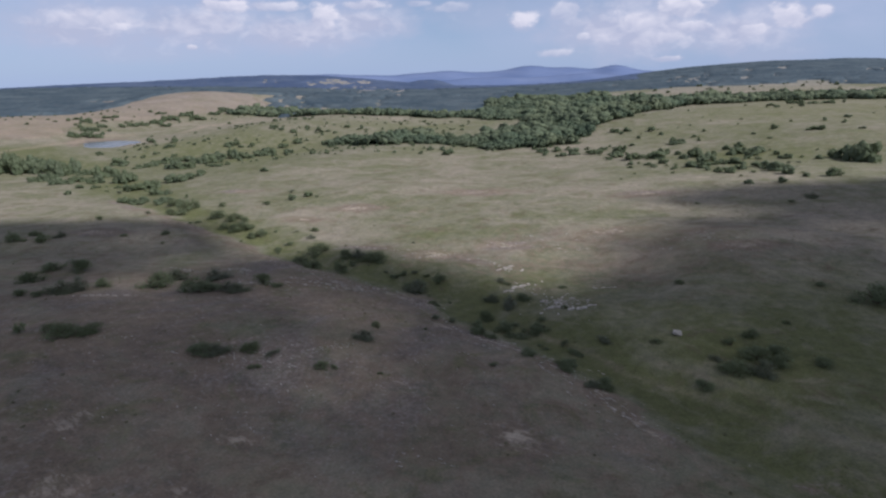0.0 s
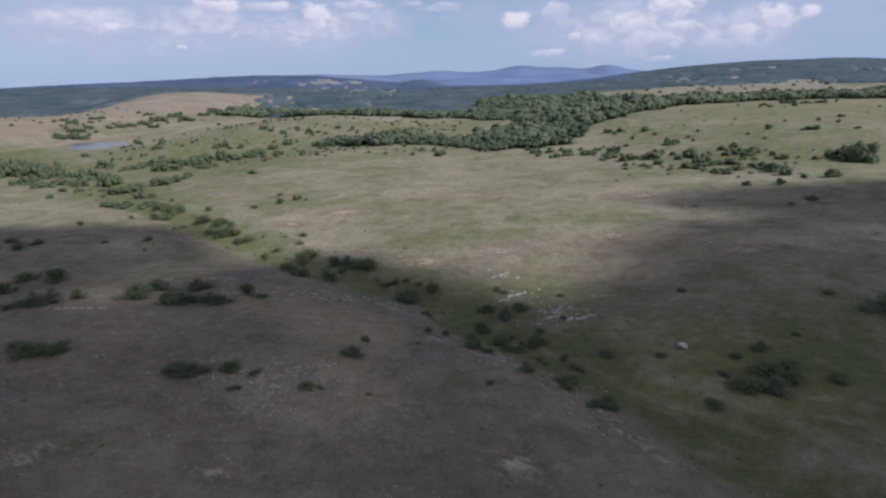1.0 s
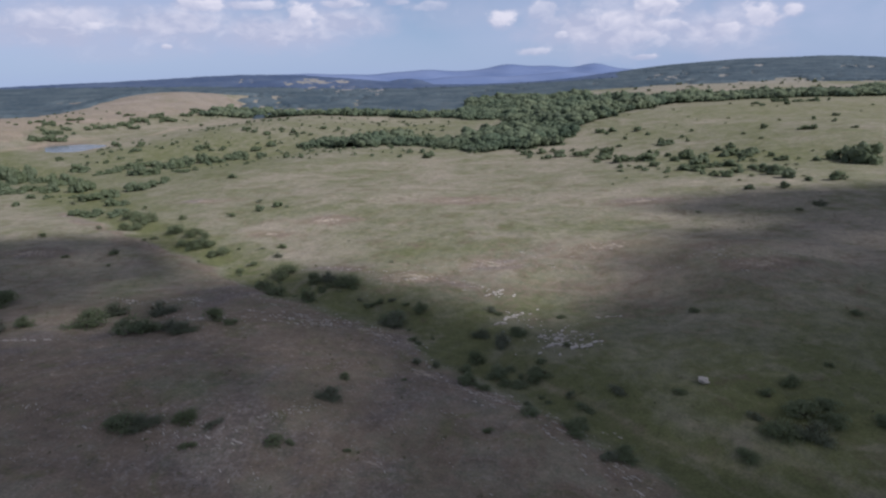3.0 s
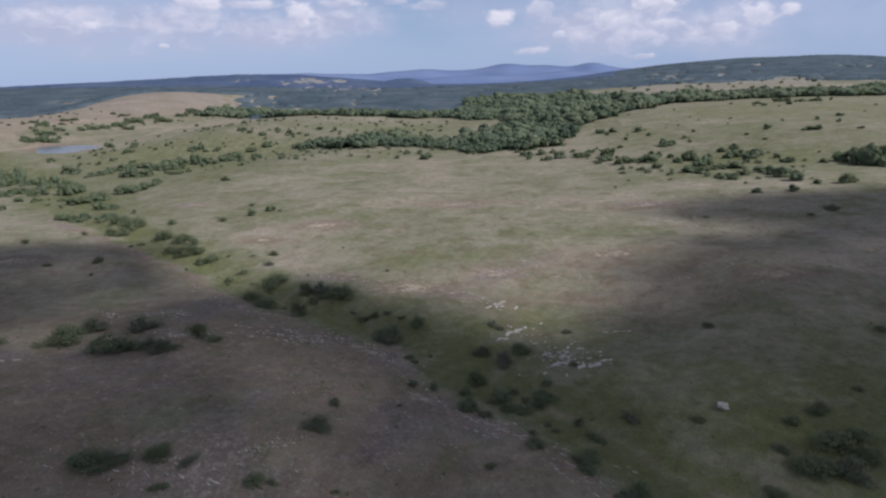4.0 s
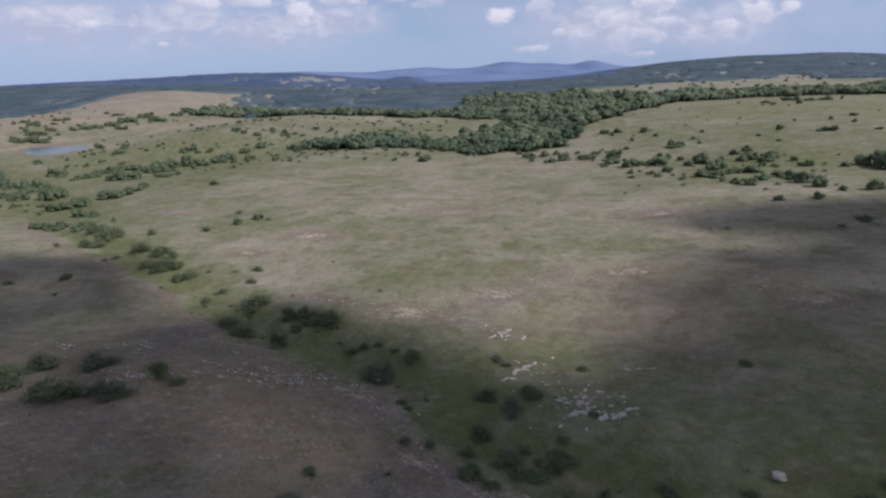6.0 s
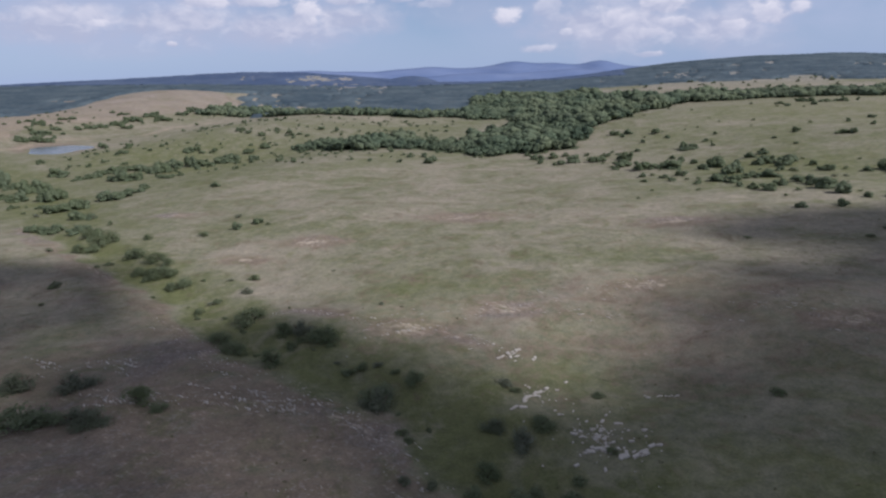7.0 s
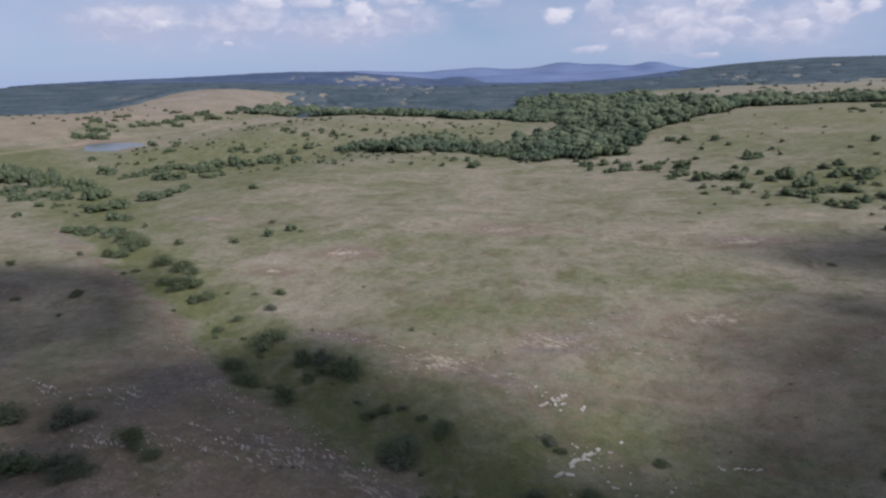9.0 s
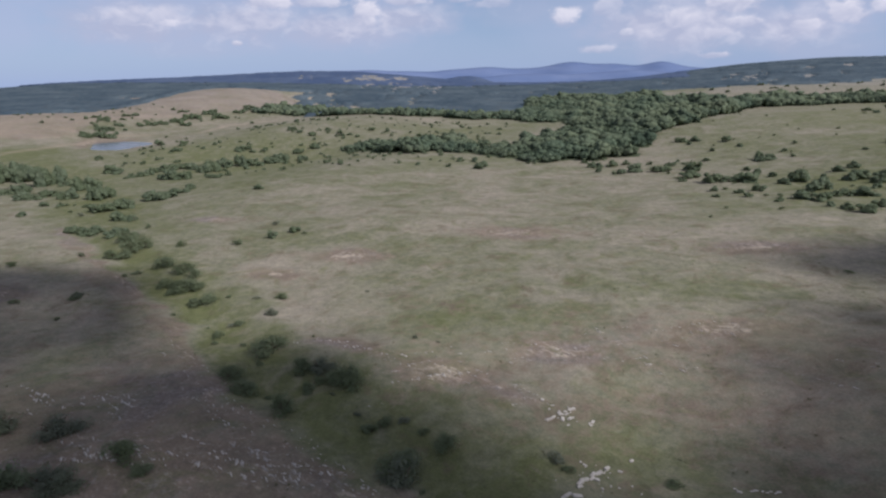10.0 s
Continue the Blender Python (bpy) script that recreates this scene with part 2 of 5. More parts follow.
def wood_canopy_material(name, dark, light, scale, sunny=(0.135, 0.150, 0.080), leaf=1.4):
    m = Nodes(name)
    geo = m.nt.nodes.new("ShaderNodeNewGeometry")
    each = m.math("ADD", m.math("MULTIPLY", geo.outputs["Random Per Island"], 0.45), m.math("MULTIPLY", m.band(m.noise(0.07 if leaf > 1 else 0.05, 4), 0.38, 0.62), 0.55))
    col = m.mix(each, dark, light)
    stand = m.noise(scale, 4, 0.6)
    col = m.mix(m.band(stand, 0.40, 0.62), m.mix(0.35, col, dark), m.mix(0.5, col, sunny))
    # some trees are browner
    col = m.mix(m.math("MULTIPLY", m.band(m.noise(0.05, 3), 0.55, 0.68), 0.4), col, m.mix(0.5, dark, (0.125, 0.105, 0.085)))
    leafy = m.noise(leaf, 4, 0.7)
    col = m.mix(m.band(leafy, 0.3, 0.65), m.mix(0.25, col, dark), col)
    glow, both = m.nt.nodes.new("ShaderNodeBsdfTranslucent"), m.nt.nodes.new("ShaderNodeMixShader")
    m.put(glow.inputs[0], col)
    both.inputs[0].default_value = 0.35
    m.nt.links.new(m.bsdf.outputs[0], both.inputs[1])
    m.nt.links.new(glow.outputs[0], both.inputs[2])
    m.nt.links.new(both.outputs[0], m.nt.nodes["Material Output"].inputs[0])
    return m.done(col, 0.9, 0.1)


def stone_material(name, tone):
    m = Nodes(name)
    geo = m.nt.nodes.new("ShaderNodeNewGeometry")
    info = m.nt.nodes.new("ShaderNodeObjectInfo")
    lich, grit = m.noise(2.2, 5, 0.65), m.noise(14, 4, 0.7)
    col = m.mix(geo.outputs["Random Per Island"], tuple(0.6 * c for c in tone), tone)
    col = m.mix(m.math("MULTIPLY", info.outputs["Random"], 0.3), col, (0.44, 0.40, 0.35))
    col = m.mix(m.math("MULTIPLY", m.band(lich, 0.52, 0.7), 0.6), col, (0.25, 0.215, 0.165))
    col = m.mix(m.math("MULTIPLY", grit, 0.3), col, (0.30, 0.27, 0.23))
    m.bump(grit, 0.5, 0.05)
    return m.done(col, 0.9, 0.2)


def bark_material():
    m = Nodes("bark")
    ridges = m.noise(9, 4, 0.7)
    m.bump(ridges, 0.7, 0.03)
    return m.done(m.mix(ridges, (0.06, 0.045, 0.032), (0.17, 0.135, 0.10)), 0.9, 0.1)


def water_material():
    m = Nodes("pond_water")
    ripple = m.noise(0.9, 3)
    m.bump(ripple, 0.15, 0.05)
    return m.done(m.mix(m.noise(0.03, 3), (0.10, 0.12, 0.14), (0.15, 0.165, 0.18)), 0.2, 0.5)


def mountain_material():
    m = Nodes("haze_blue_mountains")
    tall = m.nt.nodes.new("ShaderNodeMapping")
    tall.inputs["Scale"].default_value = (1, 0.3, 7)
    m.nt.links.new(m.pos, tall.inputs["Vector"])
    # haze over the ranges is put into this blue base colour
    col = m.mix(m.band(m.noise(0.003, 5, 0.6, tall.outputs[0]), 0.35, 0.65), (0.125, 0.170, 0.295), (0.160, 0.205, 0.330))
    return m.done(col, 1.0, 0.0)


def cloud_material():
    m = Nodes("cloud_white")
    return m.done(m.mix(m.noise(0.02, 4), (0.78, 0.79, 0.82), (0.88, 0.88, 0.88)), 1.0, 0.0)


GROUND = ground_material()
LEAF = leaf_material("hawthorn_leaves", (0.208, 0.248, 0.150), (0.298, 0.340, 0.210), (0.31, 0.35, 0.22), 0.55)
LEAF_GREY = leaf_material("grey_green_leaves", (0.214, 0.230, 0.178), (0.288, 0.302, 0.234), (0.30, 0.31, 0.245), 0.55)
# far plants' leaf tone, split from the near one to allow for haze
LEAF_FAR = leaf_material("far_plant_leaves", (0.136, 0.174, 0.110), (0.206, 0.246, 0.152), (0.22, 0.25, 0.165), 0.42)
CANOPY = wood_canopy_material("oak_canopy", (0.078, 0.112, 0.078), (0.204, 0.248, 0.152), 0.022, (0.244, 0.268, 0.160))
# distance haze over the far woods is put into their bluish leaf colour
CANOPY_HORIZON_HAZE = wood_canopy_material("hazed_horizon_canopy", (0.078, 0.116, 0.208), (0.142, 0.188, 0.295), 0.006, (0.172, 0.216, 0.300), 0.02)
CANOPY_FAR_HAZE = wood_canopy_material("hazed_far_canopy", (0.042, 0.070, 0.098), (0.146, 0.188, 0.214), 0.014, (0.176, 0.216, 0.232), 0.04)
STONE = stone_material("limestone", (0.60, 0.55, 0.485))
BARK, WATER, MOUNTAIN, CLOUD = bark_material(), water_material(), mountain_material(), cloud_material()

# ---- the land ----
# gentle hills: centre x, y, height, radius
BASE = (2.4253, -0.0004, 0.0008)
FAR_HILLS = [
    (173, 327, 7.3, 49), (-125, 370, 7.7, 52), (-166, 424, -14.5, 61), (-133, 451, 9.5, 63), (88, 493, 8.2, 67), (-226, 513, 10.7, 76),
    (-500, 300, -4.7, 80), (-242, 646, 11.8, 94), (-401, 674, -13.9, 107), (247, 503, 12.4, 108), (-582, 619, 7.5, 117), (342, 940, 4.5, 137),
    (-550, 880, 21, 200), (-226, 513, -17.5, 271), (-540, 852, 7, 92), (-368, 862, -8, 70), (-660, 760, -15, 90), (-525, 900, 3, 50), (-400, 890, -4, 40),
]
HORIZON_HILLS = [
    (-107, 1296, -10.7, 179), (-714, 1319, 8.6, 208), (-1102, 2132, 15.8, 334), (-865, 2346, 42.6, 347), (948, 2421, 60, 361), (470, 2270, 12, 190),
    (1240, 2250, 16, 140), (-1718, 1952, 23.6, 362), (-480, 2990, 30, 80), (-590, 2980, 24, 130), (846, 1812, 30.5, 595), (-1498, 2125, 34.4, 775),
    (846, 1812, 20.7, 991),
]
NEAR_SWELLS = [
    (-60, 10, 1.52, 16), (-4, 123, -0.44, 16), (46, 133, 3.62, 16), (33, 84, 0.33, 16), (-23, 78, 1.65, 16), (-48, 121, 1.03, 16),
    (-50, 49, 1.62, 16), (-31, 53, -2.47, 16), (-29, 109, -0.41, 16), (13, 68, -1.55, 16), (23, 119, -4.09, 16), (-16, 93, -1.92, 16),
    (29, 109, 2.58, 16), (-70, 69, 2.29, 24), (-61, 231, 1.69, 24), (24, 88, -1.03, 36), (-65, 141, -3.57, 36), (40, 30, -2.07, 36),
    (-136, 280, 2.94, 36), (46, 133, -1.43, 36), (106, 215, 3.46, 55), (-70, 69, 1.44, 55), (115, -96, -1.59, 80), (250, 100, 2.21, 80),
    (-185, 250, -2.9, 42), (-302, 308, -4.0, 38),
]
# brown hill's rim, and the shallow green gully just beyond it
RIM = [(-170, 214), (-115, 172), (-80, 149), (-66, 135), (-51, 121.5), (-40, 114.5), (-28, 108.8), (-20, 105), (-15, 97), (-10, 88.5), (-2, 84.5), (6, 79), (8.5, 74.5), (15, 67), (22, 57.5), (34, 40), (46, 18)]
POND = (-385.0, 487.0, 24.0, 40.0, -6.2)      # centre, half axes, water level
POND_TURN = 0.66


def pond_reach(x, y):
    """Below 1 inside the pond's shore."""
    dx, dy = x - POND[0], y - POND[1]
    u, v = (dx * math.cos(POND_TURN) + dy * math.sin(POND_TURN)) / POND[2], (dy * math.cos(POND_TURN) - dx * math.sin(POND_TURN)) / POND[3]
    a = np.arctan2(v, u)
    wobble = 1 + 0.10 * np.sin(3 * a + 1.0) + 0.06 * np.sin(5 * a + 2.0)
    return np.hypot(u, v) / wobble


def inside(poly, x, y):
    """Which of the places lie in the polygon."""
    x, y = np.asarray(x, float), np.asarray(y, float)
    hit = np.zeros(x.shape, bool)
    for (ax, ay), (bx, by) in zip(poly, poly[1:] + poly[:1]):
        if ay != by:
            hit ^= ((ay > y) != (by > y)) & (x < (bx - ax) * (y - ay) / (by - ay) + ax)
    return hit


def along(line, x, y):
    """Distance to a line of points."""
    best = np.full(np.shape(x), 1e9)
    for (ax, ay), (bx, by) in zip(line, line[1:]):
        t = np.clip(((x - ax) * (bx - ax) + (y - ay) * (by - ay)) / ((bx - ax) ** 2 + (by - ay) ** 2), 0, 1)
        best = np.minimum(best, np.hypot(x - ax - t * (bx - ax), y - ay - t * (by - ay)))
    return best


def beyond_rim(x, y):
    """Metres beyond the rim, towards the meadow; below 0 on the brown hill."""
    x, y = np.asarray(x, float), np.asarray(y, float)
    best, sign = np.full(x.shape, 1e9), np.ones(x.shape)
    for (ax, ay), (bx, by) in zip(RIM, RIM[1:]):
        ux, uy = bx - ax, by - ay
        t = np.clip(((x - ax) * ux + (y - ay) * uy) / (ux * ux + uy * uy), 0, 1)
        d = np.hypot(x - ax - t * ux, y - ay - t * uy)
        near = d < best
        sign = np.where(near, np.where(ux * (y - ay) - uy * (x - ax) > 0, 1.0, -1.0), sign)
        best = np.minimum(best, d)
    return best * sign


def land(x, y):
    """Height of the ground."""
    x, y = np.asarray(x, float), np.asarray(y, float)
    z = BASE[0] + BASE[1] * x + BASE[2] * y
    for cx, cy, h, r in FAR_HILLS + HORIZON_HILLS + NEAR_SWELLS:
        z = z + h * np.exp(-((x - cx) ** 2 + (y - cy) ** 2) / (2 * r * r))
    z = z + 0.22 * np.sin(x * 0.31 + 1.2 * np.sin(y * 0.17)) * np.sin(y * 0.27 + 0.9 * np.sin(x * 0.13))
    side = beyond_rim(x, y)
    z = z - np.where(side < 4, 1.35 * np.exp(-((side - 4) / 5.5) ** 2), 1.35 * np.exp(-((side - 4) / 7.0) ** 2)) * np.clip((260 - y) / 60, 0, 1)
    reach = pond_reach(x, y)
    w = np.clip(2.2 - reach, 0, 1)
    z = z * (1 - w) + np.minimum(z, POND[4] + 0.25) * w
    return z - np.clip(1.05 - reach, 0, 0.5) * 3.0


GULLY_LINE = [(-420, 420), (-275, 335), (-190, 248), (-125, 192), (-92, 164), (-66, 141), (-46, 124), (-22, 108), (-5, 91), (10, 69), (24, 48), (40, 20)]
FAR_RIM = [(-49, 141.5), (-43, 141.5), (-35, 138), (-28.5, 135), (-22.5, 133), (-17, 131), (-9, 128)]
RIM_LINE = [(-61, 104), (-53, 103), (-47, 107), (-40, 105), (-35, 105), (-29, 107)]
CATTLE_TRAIL = [(2, 90), (9, 84.3), (14.9, 77), (20.2, 73.3), (26.1, 69.1), (31.2, 64.2), (37.2, 59), (48, 46)]
UPPER_TRAIL = [(20, 79), (25.2, 74.6), (29.2, 71.5), (33.8, 66.7), (39.1, 60.5), (52, 46)]
TRACK_LINE = [(-420, 350), (-422, 418), (-419, 447), (-424, 480), (-436, 515), (-430, 540), (-410, 556)]
LANE_LINE = [(-372, 580), (-382, 621), (-390, 662), (-378, 679), (-376, 693), (-339, 699)]
HILL_TRACK = [(-590, 784), (-565, 788), (-536, 796), (-523, 808), (-514, 819), (-517, 835), (-524, 854)]
WOOD_BAND = [(-162, 436), (-96, 410), (-32, 384), (8, 370), (30, 386), (36, 408), (-30, 440), (-92, 452), (-150, 468)]
WOODS = [(30, 390), (40, 418), (52, 448), (62, 474), (84, 494), (122, 570), (160, 690), (190, 800), (120, 950), (60, 1250), (-460, 1300), (-440, 1000), (-428, 912), (-386, 842), (-404, 800), (-418, 772), (-410, 762), (-380, 756), (-330, 748), (-300, 712),
         (-200, 668), (-75, 674), (-5, 640), (2, 600), (-14, 520), (-40, 440)]
CREST_BELT = [(150, 690), (300, 700), (560, 650), (760, 640), (760, 760), (420, 800), (190, 810)]
BARE_HILL = [(-560, 440), (-474, 480), (-464, 509), (-474, 541), (-503, 586), (-516, 612), (-484, 651), (-473, 690), (-458, 714), (-435, 756), (-406, 795), (-382, 842), (-420, 900), (-560, 1000), (-900, 900), (-900, 560)]
# worn patches on the meadow: x, y, radius
BALD_SPOTS = [(-352, 468, 5), (-122, 227, 4), (-5, 142, 4), (-23, 132, 4), (23, 153, 4), (-73, 176, 3), (48, 130, 4), (-128, 150, 5), (-20, 215, 6), (40, 200, 5), (-60, 190, 5)]
# far pastures among the woods: centre x, y, half axes across and along the line of sight
CLEARINGS = [
    (-410, 941, 7, 86), (-377, 873, 8, 57), (-468, 1140, 7, 170), (-430, 1079, 6, 175), (-452, 1182, 10, 170), (-350, 866, 6, 52), (-329, 852, 6, 44), (-316, 843, 6, 45),
    (-307, 847, 8, 45), (-291, 837, 6, 43), (-316, 852, 12, 49), (-338, 1191, 11, 136), (-329, 1070, 6, 124), (-352, 1309, 6, 93), (-243, 940, 8, 79), (-284, 1144, 8, 162),
]
WEST_CLEARINGS = [
    (-562, 1601, 12, 140), (-509, 1600, 14, 182), (-585, 1755, 21, 101), (-486, 1714, 38, 186), (-421, 1720, 25, 190), (-334, 1486, 16, 190), (-359, 1673, 12, 190), (-420, 1432, 12, 126),
    (-715, 1870, 20, 88), (-673, 2026, 59, 127), (-593, 2094, 26, 142), (-897, 1937, 11, 91), (-849, 1905, 10, 87), (-690, 902, 36, 75), (-1064, 1633, 8, 82),
]
EAST_CLEARINGS = [
    (370, 1442, 23, 190), (470, 1709, 16, 162), (379, 1302, 13, 88), (626, 1855, 14, 104), (485, 1450, 16, 98), (730, 1875, 16, 89), (577, 1516, 10, 118), (843, 1655, 9, 102),
    (843, 1605, 15, 107), (523, 1090, 11, 120), (419, 850, 15, 84), (383, 848, 13, 76), (560, 1017, 10, 98), (449, 868, 9, 73), (388, 1645, 16, 162), (334, 1530, 10, 136),
    (201, 1453, 11, 118), (871, 1584, 13, 112), (586, 1174, 9, 96), (950, 2430, 260, 120),
]
EAST_PASTURE = [(120, 1090), (182, 1030), (253, 1150), (307, 1180), (365, 1060), (519, 1240), (565, 1210), (470, 1010), (405, 890), (332, 838), (261, 850), (209, 838), (150, 780), (110, 900)]


def cleared(x, y):
    """Whether the place lies in a far clearing; these are stretched along the line of sight to fit the camera's view.
    """
    x, y = np.asarray(x, float), np.asarray(y, float)
    hit = inside(EAST_PASTURE, x + 12 * np.sin(y / 17), y + 20 * np.sin(x / 23))
    for cx, cy, ax, ay in CLEARINGS + WEST_CLEARINGS + EAST_CLEARINGS:
        far = math.hypot(cx, cy)
        ux, uy = cx / far, cy / far
        along_it, across = (x - cx) * ux + (y - cy) * uy, (x - cx) * uy - (y - cy) * ux
        wob = 1 + 0.3 * np.sin(across / ax * 3 + cx) * np.sin(along_it / ay * 4 + cy)
        tufts = np.sin(x / 7 + 2 * np.sin(y / 23)) * np.sin(y / 19 + 2 * np.sin(x / 13)) > -0.62
        hit |= tufts & (np.maximum(np.abs(across / ax), np.hypot(across / ax, along_it / ay) * 0.9) < wob)
    # many small glades on the eastern hill and above the valley
    glade = np.sin(x / 27 + 2.3 * np.sin(y / 83)) * np.sin(y / 88 + 2.1 * np.sin(x / 37)) + 0.35 * np.sin(x / 11 + y / 29)
    return hit | ((glade > 1.04) & (x > -0.32 * y) & (np.hypot(x, y) > 1150))


def wooded(x, y):
    """0 to 1: how much of the ground lies under trees."""
    x, y = np.asarray(x, float), np.asarray(y, float)
    w = np.zeros(x.shape)
    # ragged edges
    x, y = x + 5 * np.sin(y / 9.0 + x / 31) + 3 * np.sin(y / 3.7), y + 6 * np.sin(x / 11.0 + y / 37) + 3 * np.sin(x / 4.3)
    for poly in (WOOD_BAND, WOODS, CREST_BELT):
        w[inside(poly, x, y)] = 1.0
    r, bearing = np.hypot(x, y), np.degrees(np.arctan2(x, y))
    edge = np.clip(880 + (bearing + 41) * 26, 880, 1085)
    far = (r > 1160) | ((x < -200) & (bearing > -80) & (r > edge)) | ((x > 600) & (y > 760))
    w[far] = 1.0
    w[cleared(x, y)] = 0.0
    return w


def mesh_object(name, verts, faces, material, parent=None, smooth=False):
    me = bpy.data.meshes.new(name)
    if isinstance(verts, np.ndarray) and isinstance(faces, np.ndarray):
        k = faces.shape[1]
        me.vertices.add(len(verts))
        me.vertices.foreach_set("co", verts.astype(np.float32).ravel())
        me.loops.add(faces.size)
        me.loops.foreach_set("vertex_index", faces.astype(np.int32).ravel())
        me.polygons.add(len(faces))
        me.polygons.foreach_set("loop_start", np.arange(0, faces.size, k, dtype=np.int32))
        me.update(calc_edges=True)
    else:
        me.from_pydata(verts, [], faces)
    me.materials.append(material)
    if smooth:
        me.polygons.foreach_set("use_smooth", [True] * len(me.polygons))
    ob = new(name, me)
    ob.parent = parent
    return ob


def build_ground():
    """One sheet from under the camera out to the horizon, finer where it is near."""
    cx, cy, rings = 0.0, 40.0, 460
    radius = np.concatenate([[0.0], np.geomspace(4.0, 4700.0, rings - 1)])
    ahead = radians(52)
    angle = np.concatenate([np.linspace(-ahead, ahead, 860, endpoint=False), np.linspace(ahead, 2 * math.pi - ahead, 140, endpoint=False)])
    spokes = len(angle)
    rr, aa = np.meshgrid(radius, angle, indexing="ij")
    x, y = cx + rr * np.sin(aa), cy + rr * np.cos(aa)
    z = land(x, y)
    verts = np.stack([x, y, z], -1).reshape(-1, 3)
    i, j = np.meshgrid(np.arange(rings - 1), np.arange(spokes), indexing="ij")
    k = (j + 1) % spokes
    faces = np.stack([i * spokes + j, (i + 1) * spokes + j, (i + 1) * spokes + k, i * spokes + k], -1).reshape(-1, 4)[:, ::-1]
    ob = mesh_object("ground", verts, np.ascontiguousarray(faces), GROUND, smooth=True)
    x, y = verts[:, 0], verts[:, 1]
    gully, side = along(GULLY_LINE, x, y), beyond_rim(x, y)
    ragged = side + 1.3 * np.sin(x * 0.37 + 1.5 * np.sin(y * 0.23)) + 0.8 * np.sin(y * 0.71 + x * 0.4)
    step = lambda v, lo, hi: np.clip((v - lo) / (hi - lo), 0, 1)
    near = step(260 - y, 0, 60)
    # green turf in the gully, thinning out up the far side
    lush = step(ragged, -1.5, 4.0) * np.exp(-(np.maximum(ragged - 7, 0) / 9) ** 2) * near
    lush = np.maximum(lush, 0.9 * np.exp(-(gully / (8 + 0.05 * y)) ** 2) * step(y, 170, 230))
    lush = np.maximum(lush, 0.75 * np.exp(-(((x + 230) / 120) ** 2 + ((y - 400) / 110) ** 2)))
    lush = np.maximum(lush, 0.6 * np.exp(-(((x - 88) / 42) ** 2 + ((y - 275) / 42) ** 2)))
    lush = np.maximum(lush, 0.85 * np.exp(-(((x - 42) / 40) ** 2 + ((y - 80) / 28) ** 2)) * step(side, 2, 10))
    lush = np.maximum(lush, 0.3 * step(y, 290, 350) * step(x, 30, 70))
    lush = np.maximum(lush, 0.4 * np.exp(-(((x + 90) / 60) ** 2 + ((y - 560) / 120) ** 2)))
    for px, py, rx, ry in ((-86, 128, 11, 12), (-40, 79, 10, 6), (8, 118, 12, 8), (-18, 152, 22, 8), (-75, 205, 30, 9), (20, 172, 24, 7)):
        lush = np.maximum(lush, 0.45 * np.exp(-((x - px) / rx) ** 2 - ((y - py) / ry) ** 2))
    broken = 0.6 + 0.4 * np.sin(x * 0.23 + 1.7 * np.sin(y * 0.19)) * np.sin(y * 0.31 + 1.3 * np.sin(x * 0.17))
    # thin turf over limestone on the brown hill, barest just inside its rim
    bare = 1.0 * np.exp(-((ragged + 2.6) / 2.6) ** 2) * broken * step(y, 40, 60) * near
    bare = np.maximum(bare, 0.6 * np.exp(-(((x + 48) / 70) ** 2 + ((y - 90) / 66) ** 2)) * step(-ragged, -0.5, 2) * (1 - lush))
    bare = np.maximum(bare, 0.30 * np.exp(-(((x - 25) / 45) ** 2 + ((y - 128) / 22) ** 2)))
    bare = np.maximum(bare, 0.38 * inside(BARE_HILL, x, y))
    bare = np.maximum(bare, 0.34 * np.exp(-(((x - 15) / 50) ** 2 + ((y - 145) / 14) ** 2)))
    bare = np.maximum(bare, 0.75 * np.exp(-(along(FAR_RIM, x, y) / 2.0) ** 2) * broken)
    bare = np.maximum(bare, 0.8 * np.exp(-((pond_reach(x, y) - 1.3) / 0.3) ** 2) * step(-x, 390, 412))
    for px, py, rx, ry in ((-49, 48, 4, 6), (-44, 39, 7, 6), (-32, 51, 5, 2), (-34, 42, 8, 4), (0, 57, 7, 5), (-15, 67, 4, 3), (13, 56, 7, 6), (30, 54, 4, 2)):
        bare = np.maximum(bare, 0.95 * broken * np.exp(-((x - px) / rx) ** 2 - ((y - py) / ry) ** 2))
    for cx, cy, rad in BALD_SPOTS:
        bare = np.maximum(bare, 0.95 * np.exp(-((x - cx) / (2.2 * rad)) ** 2 - ((y - cy) / rad) ** 2))
    bare = np.maximum(bare, 0.45 * np.exp(-(along(RIM_LINE, x, y) / 3.0) ** 2))
    paths = np.minimum(along(CATTLE_TRAIL, x + 0.5 * np.sin(y / 5), y + 0.5 * np.sin(x / 4)), along(UPPER_TRAIL, x, y))
    trail = 0.28 * np.exp(-(paths / 0.7) ** 2)
    trail = np.maximum(trail, np.exp(-(np.minimum(np.minimum(along(TRACK_LINE, x, y), along(LANE_LINE, x, y)), along(HILL_TRACK, x, y)) / 4.2) ** 2))
    trail = np.maximum(trail, (0.5 + 0.14 * np.sin(x / 13 + 2 * np.sin(y / 17)) + 0.1 * np.sin(y / 7)) * inside(BARE_HILL, x + 9 * np.sin(y / 14), y + 9 * np.sin(x / 12)))
    trail = np.maximum(trail, 0.16 * step(y + 0.6 * x, 430, 640) * step(x, 90, 190))
    trail = np.maximum(trail, np.where(y < 1230, 0.6, 0.85) * cleared(x, y))
    cover = np.stack([lush, np.clip(bare, 0, 1), wooded(x, y), trail], -1)
    at = ob.data.attributes.new("cover", "FLOAT_COLOR", "POINT")
